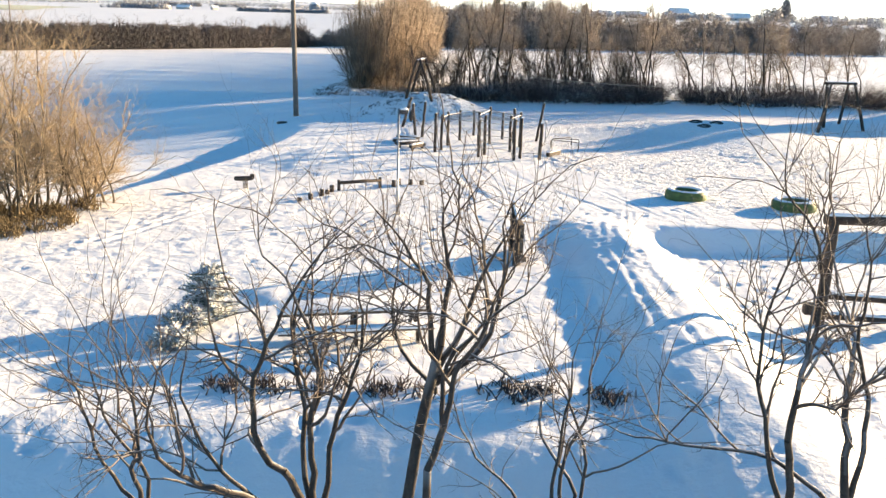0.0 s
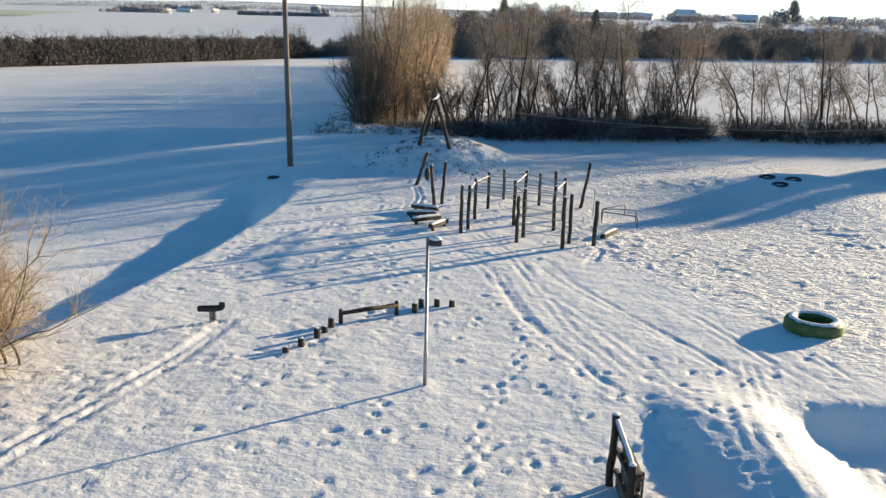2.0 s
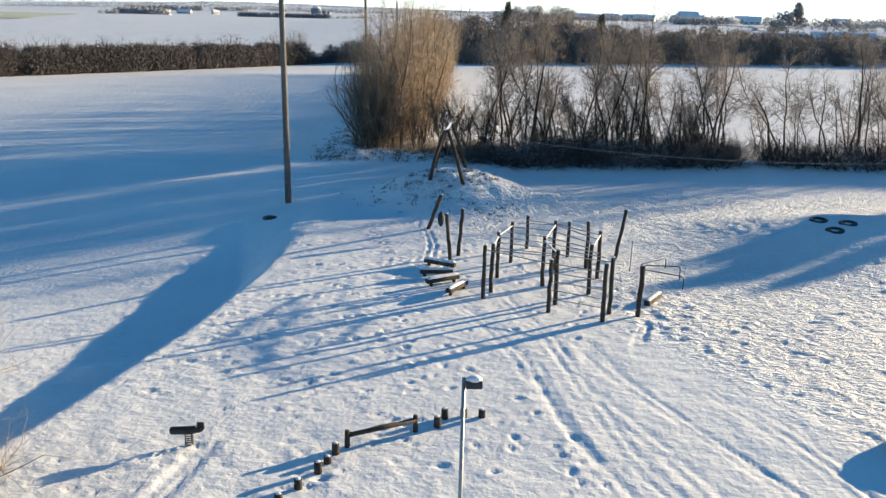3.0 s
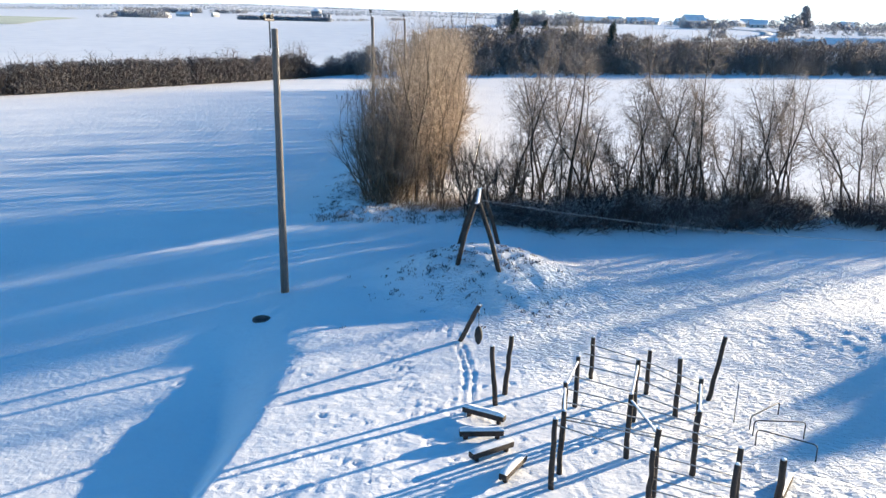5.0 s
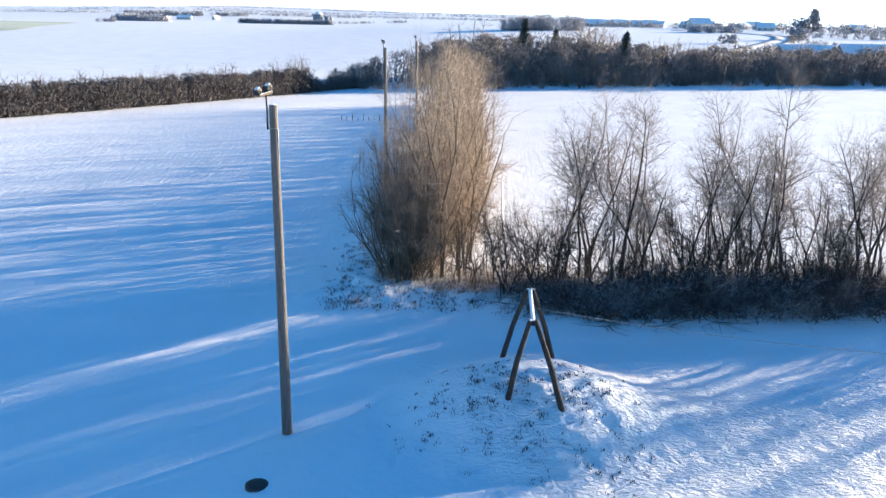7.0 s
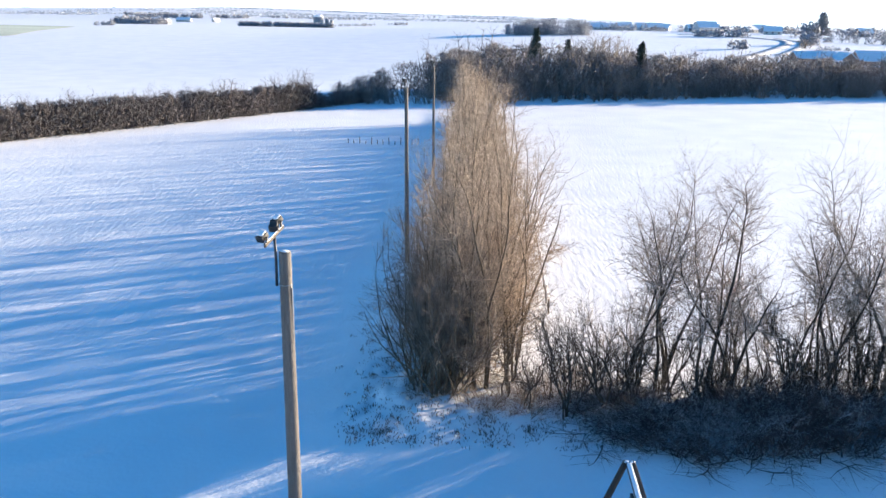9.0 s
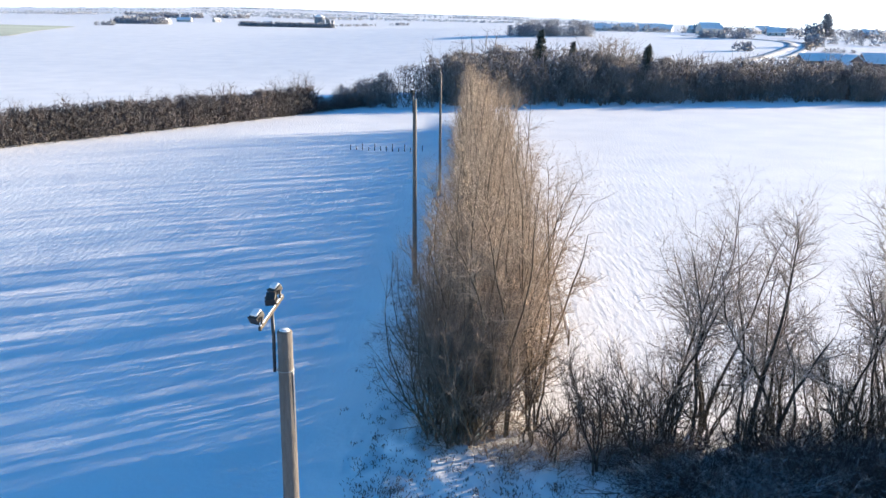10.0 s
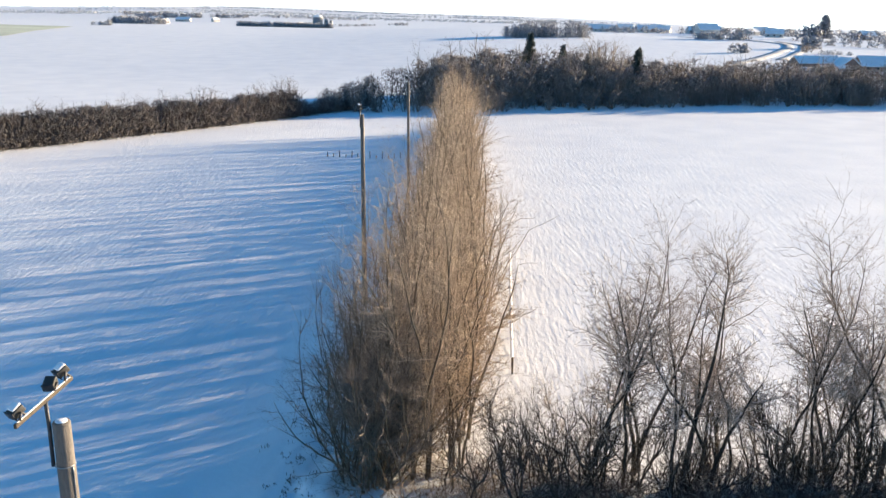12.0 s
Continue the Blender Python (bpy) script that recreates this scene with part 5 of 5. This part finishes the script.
# floodlight poles
def floodlight_pole(x, y, h, lean, rz, label, lamps=3, r=0.19):
    root = thing("floodlight_pole", x, y, gz(x, y), 0, label, "light pole", "floodlight poles")
    zz = np.array([-0.3, h * 0.33, h * 0.66, h, h + 0.03])
    pts = np.stack([lean * zz / h, 0 * zz, zz], -1)
    part("pole", Geo().tube(pts, [r * 1.12, r, r * 0.9, r * 0.8, r * 0.7], 16), POLE, root)
    tip = pts[3]
    part("snow_cap", snow_lump(tip + [0, 0, 0.025], r * 0.6, r * 0.6, 0.03, 2), CAP, root, "dusting of snow")
    m = Matrix.Translation(tip) @ rot(0, 0, rz)

    def at(p):
        return np.array((m @ Vector(p))[:])
    part("mast", Geo().tube([at((-0.22, 0, -0.85)), at((-0.22, 0, -0.1)), at((-0.24, 0, 0.41))], 0.035, 8), DARKSTEEL, root)
    part("strap", Geo().tube([at((0.165 * math.cos(q), 0.165 * math.sin(q), -0.8)) for q in np.linspace(0, 2 * np.pi, 17)], 0.012, 5), STEEL, root)
    part("cable", Geo().tube([at((0.15, -0.06, -0.8))] + [at((0.165, -0.06, -z)) for z in (0.9, 2, 4, 6)], 0.012, 5), STEEL, root)
    reach = 0.98 if lamps > 1 else 0.16
    bar = part("crossbar", Geo().box((0, 0, 0), (0.05, 2 * reach, 0.08), 0.01, m @ Matrix.Translation((-0.24, 0.0, 0.41))), LAMPBAR, root, "wooden crossbar dusted with snow")
    part("snow_strip", snow_strip(at((-0.24, -0.94 * reach, 0.45)), at((-0.24, 0.94 * reach, 0.45)), 0.03, 0.012, 3), CAP, bar)
    for k, (yy, up) in enumerate(([(-0.72, -0.06), (0.42, -0.08), (0.84, -0.02)] if lamps > 1 else [(0.0, 0.0)])):
        mm = m @ Matrix.Translation((-0.35, yy, 0.63 + up)) @ rot(0, -30, (64, 96, 56)[k]) @ Matrix.Scale(0.64, 4)
        lamp = part("floodlight", Geo().box((0, 0, 0), (0.34, 0.3, 0.22), 0.025, mm), LAMPWHITE, root, "grey floodlight housing with snow on top")
        part("lens", Geo().box((0, 0, 0), (0.03, 0.34, 0.27), 0.006, mm @ Matrix.Translation((-0.18, 0, -0.01))), RUBBER, lamp, "dark glass front")
        if k != 1:
            part("snow_cap", Geo().box((0, 0, 0), (0.27, 0.25, 0.07), 0.03, mm @ Matrix.Translation((0.03, 0.01, 0.13))), CAP, lamp, "cap of snow")
        for s in (-1, 1):
            p = mm @ Vector((0.02, s * 0.19, 0))
            q = m @ Vector((-0.24, yy + s * 0.12, 0.43))
            part("bracket", Geo().tube([p[:], q[:]], 0.024, 5), DARKSTEEL, lamp)
    return root


floodlight_pole(-10.11, 74.14, 12.87, -0.13, -1, "tall grey-brown wooden pole with three snowy floodlights")
floodlight_pole(-9.35, 116.4, 14.04 - gz(-9.35, 116.4), -0.15, 60, "tall wooden pole with a small floodlight by the willow row", 1, 0.16)
floodlight_pole(-7.95, 149.0, 14.3 - gz(-7.95, 149), -0.15, 60, "tall wooden pole with a small floodlight far along the field", 1, 0.15)

# inspection cover beside the pole
root = thing("manhole_cover", -10.5, 70.5, gz(-10.5, 70.5), 0, "dark round cover bare of snow", "manhole cover")
part("rim", Geo().tube([(0, 0, -0.1), (0, 0, 0.05), (0, 0, 0.07)], [0.42, 0.42, 0.38], 20), DARKSTEEL, root)
part("lid", Geo().tube([(0, 0, 0.05), (0, 0, 0.085), (0, 0, 0.095)], [0.34, 0.34, 0.32], 20), RUBBER, root)

# row of fence stakes in the field
root = thing("field_fence", -18.6, 188, gz(-18.6, 188), 0, "short row of low dark fence stakes", "fence")
for k in range(13):
    part("stake", Geo().tube([(-4 + k * 0.95, 0, -0.2), (-4 + k * 0.95 + 0.06 * math.sin(k * 5), 0, 0.85 + 0.35 * math.sin(k * 3.7))], [0.07, 0.06], 6), POST, root)


# snow-topped rail fence beside the willow row
root = thing("rail_fence", 0.3, 104.5, gz(0.3, 104.5), math.degrees(math.atan2(23.2, 1.45)), "low pale rail fence topped with snow beside the willows", "fence")
for k in range(9):
    part("post", Geo().tube([(k * 2.9, 0, -0.2), (k * 2.9, 0, 0.5), (k * 2.9 + 0.02, 0, 1.0)], [0.06, 0.055, 0.05], 8), PLANK, root)
for k in range(8):
    for z in (0.45, 0.88):
        rail = part("rail", Geo().box((k * 2.9 + 1.45, 0.06, z), (2.88, 0.04, 0.12), 0.006), PLANK, root)
    part("snow_strip", snow_strip((k * 2.9, 0.05, 0.94), (k * 2.9 + 2.9, 0.05, 0.94), 0.16, 0.09, k), CAP, rail, "strip of snow")


# ---- snowy conifer bush by the table, rough grass ----
def conifer(name, x, y, h, w, seed, mat, label, group="", needles=1.0, kind_cat="conifer"):
    """Tapered trunk with whorls of drooping needle sprays."""
    rng = np.random.default_rng(seed)
    root = thing(name, x, y, gz(x, y), 0, label, kind_cat, group)
    part("trunk", Geo().tube([(0, 0, -0.1), (0, 0, h * 0.5), (0, 0, h * 0.97)], [0.05 * h ** 0.6, 0.03 * h ** 0.6, 0.008], 7), BARK, root)
    pieces = []
    tiers = int(10 + h * 1.2)
    for i in range(tiers):
        t = i / tiers
        z0 = h * (0.06 + 0.92 * t)
        R = w * (math.sqrt(1 - t * t) if kind_cat == "bush" else (1 - t) ** 0.8) + 0.05 * w
        for j in range(int((9 - 4 * t) * needles)):
            a = rng.uniform(0, 2 * np.pi)
            L = R * rng.uniform(0.7, 1.1)
            d = np.array([math.cos(a), math.sin(a), rng.uniform(-0.25, 0.15)])
            p = np.array([0, 0, z0 + rng.uniform(-0.03, 0.03) * h])
            for s in range(4):
                q = p + d * L / 4
                d = d + np.array([0, 0, 0.08])
                pieces.append((p, q, 0.05 * w, 0.04 * w))
                for _ in range(5):
                    e = unit(d + rng.normal(0, 0.75, 3))
                    b = p + (q - p) * rng.random()
                    pieces.append((b, b + e * 0.2 * w * rng.uniform(0.6, 1.2), 0.035 * w, 0.012 * w))
                p = q
    part("crown", quad_mesh("crown", *pieces_arrays(pieces, 3)), mat, root)
    return root


conifer("snowy_juniper", -3.9, 27.6, 1.3, 0.66, 801, NEEDLE, "low green juniper bush loaded with snow", "garden bushes", 1.6, "bush")
conifer("snowy_juniper", -4.2, 25.5, 0.42, 0.5, 802, NEEDLE, "low green juniper bush loaded with snow", "garden bushes", 1.6, "bush")
conifer("snowy_juniper", -4.2, 26.6, 0.55, 0.58, 803, NEEDLE, "low green juniper bush loaded with snow", "garden bushes", 1.6, "bush")


def tufts(places, seed, hi):
    rng = np.random.default_rng(seed)
    pieces = []
    for x, y, n, r in places:
        for _ in range(n):
            px, py = x + rng.normal(0, r), y + rng.normal(0, r)
            p = np.array([px, py, gz(px, py) - 0.02])
            d = unit(np.array([rng.normal(0, 0.45), rng.normal(0, 0.45), 1.0]))
            L = hi * rng.uniform(0.4, 1.1)
            q = p + d * L * 0.6
            pieces.append((p, q, 0.018, 0.014))
            pieces.append((q, q + unit(d + [rng.normal(0, 0.4), rng.normal(0, 0.4), -0.3]) * L * 0.4, 0.014, 0.004))
    return quad_mesh("grass", *pieces_arrays(pieces, 3))


rg = np.random.default_rng(9)
single("mound_tussocks", tufts([(rg.normal(-0.6, 2.2), rg.normal(74.2, 1.9), 6, 0.09) for _ in range(300)], 1, 0.13), SHRUB, "dark tussocks showing through snow on the mound", "grass", kind="stuff")
single("verge_grass", tufts([(rg.uniform(-11.0, 3.0), 87.4 + rg.exponential(2.0), 8, 0.16) for _ in range(240)] + [(-9.6 + rg.normal(0, 0.9), rg.uniform(88, 118), 9, 0.15) for _ in range(190)], 2, 0.2), VERGE, "rough dry grass verge poking through the snow", "grass", kind="stuff")
single("bush_grass", tufts([(rg.uniform(-16, -11.2), rg.uniform(34, 39.5), 30, 0.2) for _ in range(70)], 3, 0.55), GRASS, "dry yellow grass under the bushes", "grass", kind="stuff")
single("bed_plants", tufts([(c + rg.normal(0, 0.35), 23.5 + rg.normal(0, 0.2), 12, 0.12) for c in (-2.4, -1.7, 0.3, 0.9, 3.2, 3.9, 5.0) for _ in range(6)], 4, 0.35), SHRUB, "low dry bed plants showing through the snow", "plants", kind="stuff")


# ---- far houses, farm, conifers ----
def house(name, x, y, w, d, h, roof, rz, label, wall=WALL, group="village houses"):
    root = thing(name, x, y, gz(x, y), rz, label, "house", group)
    part("wall", Geo().box((0, 0, h / 2 - 0.5), (w, d, h + 1.0), 0.02), wall, root)
    o = 0.4
    v = [(-w / 2 - o, -d / 2 - o, h), (w / 2 + o, -d / 2 - o, h), (w / 2 + o, 0, h + roof), (-w / 2 - o, 0, h + roof), (-w / 2 - o, d / 2 + o, h), (w / 2 + o, d / 2 + o, h)]
    low_v = [(a, b, c - 0.3) for a, b, c in v]
    f = [(0, 1, 2, 3), (3, 2, 5, 4), (6, 9, 8, 7), (9, 10, 11, 8), (0, 3, 9, 6), (3, 4, 10, 9), (1, 7, 8, 2), (2, 8, 11, 5), (0, 6, 7, 1), (4, 5, 11, 10)]
    part("roof", Geo().add(v + low_v, f), ROOFSNOW, root, "snow-covered gable roof", False)
    part("gable", Geo().add([(-w / 2, -d / 2, h - 0.3), (-w / 2, d / 2, h - 0.3), (-w / 2, 0, h + roof - 0.4), (w / 2, -d / 2, h - 0.3), (w / 2, d / 2, h - 0.3), (w / 2, 0, h + roof - 0.4)], [(0, 2, 1), (3, 4, 5), (0, 3, 5, 2), (1, 2, 5, 4)]), wall, root, smooth=False)
    for k in range(max(2, int(w / 4))):
        xx = -w / 2 + (k + 0.5) * w / max(2, int(w / 4))
        win = part("window", Geo().box((xx, -d / 2 - 0.01, h * 0.5), (1.3, 0.06, 1.2), 0.01), GLASS, root)
    return root


hr = np.random.default_rng(33)
for k in range(16):
    x = 128 + k * 7.5 + hr.uniform(-3, 3) + (k > 10) * 14 * (k - 10)
    y = 850 + hr.uniform(-15, 80)
    house("village_house", x, y, hr.uniform(11, 18), hr.uniform(8, 10), hr.uniform(2.6, 3.6), hr.uniform(3, 4.5), hr.uniform(-40, 40), "small far house with a snowy gable roof", BRICK if k % 3 == 0 else WALL)
house("village_house", 206, 760, 17, 12, 5, 5, 8, "far house with a snowy gable roof", WALL)
house("village_house", 262, 760, 14, 10, 3, 4, -20, "far house with a snowy gable roof", WALL)
house("village_house", 330, 745, 14, 10, 3, 4, 20, "far house with a snowy gable roof", BRICK)
house("barn", 155, 428, 19, 10, 1.4, 3.0, 4, "long low farm building with a snow-covered roof", BRICK, "farm buildings")
house("barn", 162, 414, 13, 7.5, 1.8, 3.4, 86, "farm wing with a dark gable and snowy roof", BRICK, "farm buildings")
house("barn", 184, 420, 28, 15, 1.4, 4.2, -6, "wide farm building with a snow-covered roof", BRICK, "farm buildings")
house("barn", 150, 398, 12, 8, 1.0, 2.2, 5, "low farm shed with a snow-covered roof", BRICK, "farm buildings")
for x, y, w, rz in [(-440, 1235, 12, 60), (-402, 1235, 12, 70), (-470, 1390, 26, 10), (-430, 1400, 34, -8), (-385, 1420, 16, 50), (-205, 1180, 12, 70), (-300, 1900, 20, 40), (-250, 1180, 14, 20)]:
    house("farmhouse", x, y, w * 0.7, 7, 3.5, 3.5, rz, "far farmhouse with a snowy roof", WALL, "farm buildings")
root = thing("silo", -177, 1150, gz(-177, 1150), 0, "grey round farm silo with a domed snowy top", "silo")
part("tank", Geo().tube([(0, 0, -1), (0, 0, 13)], [6.6, 6.6], 20), SILO, root)
part("dome", Geo().tube([(0, 0, 13), (0, 0, 14.6), (0, 0, 16.2), (0, 0, 16.8)], [6.7, 5.4, 2.6, 0.6], 20), ROOFSNOW, root, "snowy dome")
part("tank", Geo().tube([(11, 0, -1), (11, 0, 10), (11, 0, 11)], [2.6, 2.6, 1], 16), SILO, root)
part("tank", Geo().tube([(17, 0, -1), (17, 0, 9), (17, 0, 10)], [2.0, 2.0, 0.8], 16), SILO, root)


def clump(name, spans, label, mat=None, arr=None):
    """Far trees along lines, by default rimed with haze in the colour: spans of (ax, ay, bx, by, depth, how many,
    smallest, largest).
    """
    pl = []
    for ax, ay, bx, by, deep, n, s0, s1 in spans:
        for j in range(n):
            u, w = RNG.random(), RNG.uniform(-deep, deep)
            x, y = ax + (bx - ax) * u, ay + (by - ay) * u + w
            s = RNG.uniform(s0, s1)
            pl.append((j % 5, x, y, gz(x, y) - 0.3, RNG.uniform(0, 6.28), s * 1.25, s))
    single(name, quad_mesh(name, *stamp(arr or mist_arr, pl)), mat or RIMED_HAZED, label, "trees", kind="stuff")


clump("mid_wood", [(31, 622, 88, 628, 8, 46, 0.55, 1.0), (45, 622, 84, 628, 8, 12, 1.05, 1.3), (31, 612, 47, 612, 4, 12, 0.6, 1.0)], "bare rimed copse on the snowy hill, haze in its colour", None, tiny_arr)
clump("farm_hedge", [(-268, 1100, -152, 1104, 4, 210, 0.55, 0.75), (-188, 1360, -131, 1440, 4, 34, 0.35, 0.5), (-111, 1488, -79, 1510, 4, 16, 0.4, 0.6)], "far rimed shelter belt by the farm, haze in its colour")
clump("farm_trees", [(-428, 1100, -362, 1110, 18, 80, 0.7, 1.15), (-355, 880, -334, 884, 4, 14, 0.3, 0.5), (-339, 882, -338, 882, 1, 3, 0.6, 0.8)], "far rimed trees round a farm, haze in their colour")
clump("slope_woods", [(-560, 1545, -457, 1595, 10, 70, 0.7, 1.1), (-441, 1605, -380, 1640, 10, 36, 0.6, 0.9), (-640, 1700, -560, 1720, 8, 30, 0.6, 0.9), (-360, 1700, -180, 1720, 6, 50, 0.4, 0.7)], "far rimed woods on the slope, haze in their colour")
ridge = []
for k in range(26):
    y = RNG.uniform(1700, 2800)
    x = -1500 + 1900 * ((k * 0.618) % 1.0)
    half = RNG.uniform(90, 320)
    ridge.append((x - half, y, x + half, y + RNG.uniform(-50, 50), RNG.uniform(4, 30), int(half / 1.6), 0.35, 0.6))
clump("hill_woods", ridge, "distant woods and hedges on the far hills, haze in their colour", HILLWOOD_HAZED, hill_arr)
clump("village_trees", [(128, 835, 225, 825, 12, 34, 0.35, 0.75), (214, 820, 224, 820, 4, 9, 0.9, 1.1), (225, 830, 420, 800, 25, 90, 0.5, 0.9), (164, 642, 200, 640, 4, 34, 0.45, 0.62), (300, 690, 420, 680, 20, 60, 0.4, 0.8), (256, 690, 268, 690, 3, 8, 0.9, 1.3)], "bare rimed trees among the village houses, haze in their colour")
clump("road_trees", [(142, 502, 150, 502, 2, 8, 0.45, 0.6), (203, 556, 210, 556, 3, 12, 0.6, 0.85), (190, 505, 206, 503, 2, 12, 0.2, 0.32), (216, 600, 300, 560, 6, 40, 0.25, 0.5), (230, 640, 330, 620, 8, 40, 0.25, 0.5)], "bare rimed trees by the road bend, haze in their colour")
clump("tan_scrub", [(187, 520, 193, 520, 1.5, 8, 0.4, 0.55), (30, 293, 45, 296, 3, 20, 1.3, 1.65)], "tan leafless scrub", SCRUB, far_arr)


def lane(name, pts, w, label):
    """Packed track a little above the snow, following the land."""
    pts = np.array(pts, float)
    tt = np.linspace(0, len(pts) - 1, 60)
    cx, cy = np.interp(tt, range(len(pts)), pts[:, 0]), np.interp(tt, range(len(pts)), pts[:, 1])
    kern = np.ones(9) / 9
    cx, cy = np.convolve(np.pad(cx, 4, "edge"), kern, "valid"), np.convolve(np.pad(cy, 4, "edge"), kern, "valid")
    n = np.stack([-np.gradient(cy), np.gradient(cx)], -1)
    n /= np.linalg.norm(n, axis=1, keepdims=True)
    v, f = [], []
    for i in range(60):
        for s, up in ((-1, -0.6), (-0.9, 0.35), (0, 0.4), (0.9, 0.35), (1, -0.6)):
            x, y = cx[i] + n[i, 0] * s * w / 2, cy[i] + n[i, 1] * s * w / 2
            v.append((x, y, gz(x, y) + up))
    for i in range(59):
        for j in range(4):
            f.append((i * 5 + j, i * 5 + j + 1, (i + 1) * 5 + j + 1, (i + 1) * 5 + j))
    single(name, Geo().add(v, f), ROADSNOW, label, "road", kind="structure")


lane("road", [(120, 430), (140, 456), (171, 512), (196, 560), (211, 604), (199, 640), (160, 690)], 6.5, "curving country road of packed grey snow")
lane("road", [(150, 455), (165, 480), (194, 536), (217, 590), (214, 630)], 5.0, "curving side road of packed grey snow")
# unseen evergreens farther along the hedge, added to cast the shade on the tyre mound
for k, (x, h) in enumerate([(57.2, 7.9), (59.4, 9.1), (61.6, 10.0), (63.8, 9.7), (66.0, 9.8), (68.2, 8.2)]):
    conifer("spruce", x, 92.5 + 0.6 * (k % 2), h, 2.6, 820 + k, DARKNEEDLE, "dense dark spruce out of view, added to shade the tyre mound", "spruces", 2.2, "tree")
conifer("spruce", 47.4, 291, 14.8, 3.4, 811, DARKNEEDLE, "dark spruce at the wood's edge", "spruces", 1.6, "tree")
conifer("spruce", 18.4, 298, 18.0, 3.6, 812, DARKNEEDLE, "dark spruce at the wood's edge", "spruces", 1.6, "tree")
conifer("spruce", 28.0, 300, 15.0, 3.0, 813, DARKNEEDLE, "dark spruce at the wood's edge", "spruces", 1.6, "tree")
conifer("spruce", 276, 700, 18, 8.0, 814, RIMED_HAZED, "lone rimed conifer on the skyline, haze in its colour", "spruces", 0.7, "tree")
root = thing("utility_pole", -94, 194, gz(-94, 194), 0, "thin wooden utility pole in the field", "pole")
part("pole", Geo().tube([(0, 0, -0.3), (0, 0, 6), (0.1, 0, 11)], [0.14, 0.12, 0.1], 8), POLE, root)
part("crossarm", Geo().box((0.1, 0, 10.6), (1.4, 0.1, 0.12), 0.01), POLE, root)

# pale green winter crop showing on a far slope
xs = np.linspace(-700, -277, 24)
v, f = [], []
for i, x in enumerate(xs):
    y0, y1 = np.interp(x, [-700, -277], [566, 562]), np.interp(x, [-700, -408, -335, -277], [806, 812, 800, 575])
    for k in range(9):
        y = y0 + (y1 - y0) * k / 8
        v.append((x, y, gz(x, y) + 0.25))
for i in range(23):
    for k in range(8):
        f.append((i * 9 + k, (i + 1) * 9 + k, (i + 1) * 9 + k + 1, i * 9 + k + 1))
single("crop_field", Geo().add(v, f), CROP, "pale green winter crop thinly covered with snow", "field", kind="structure")
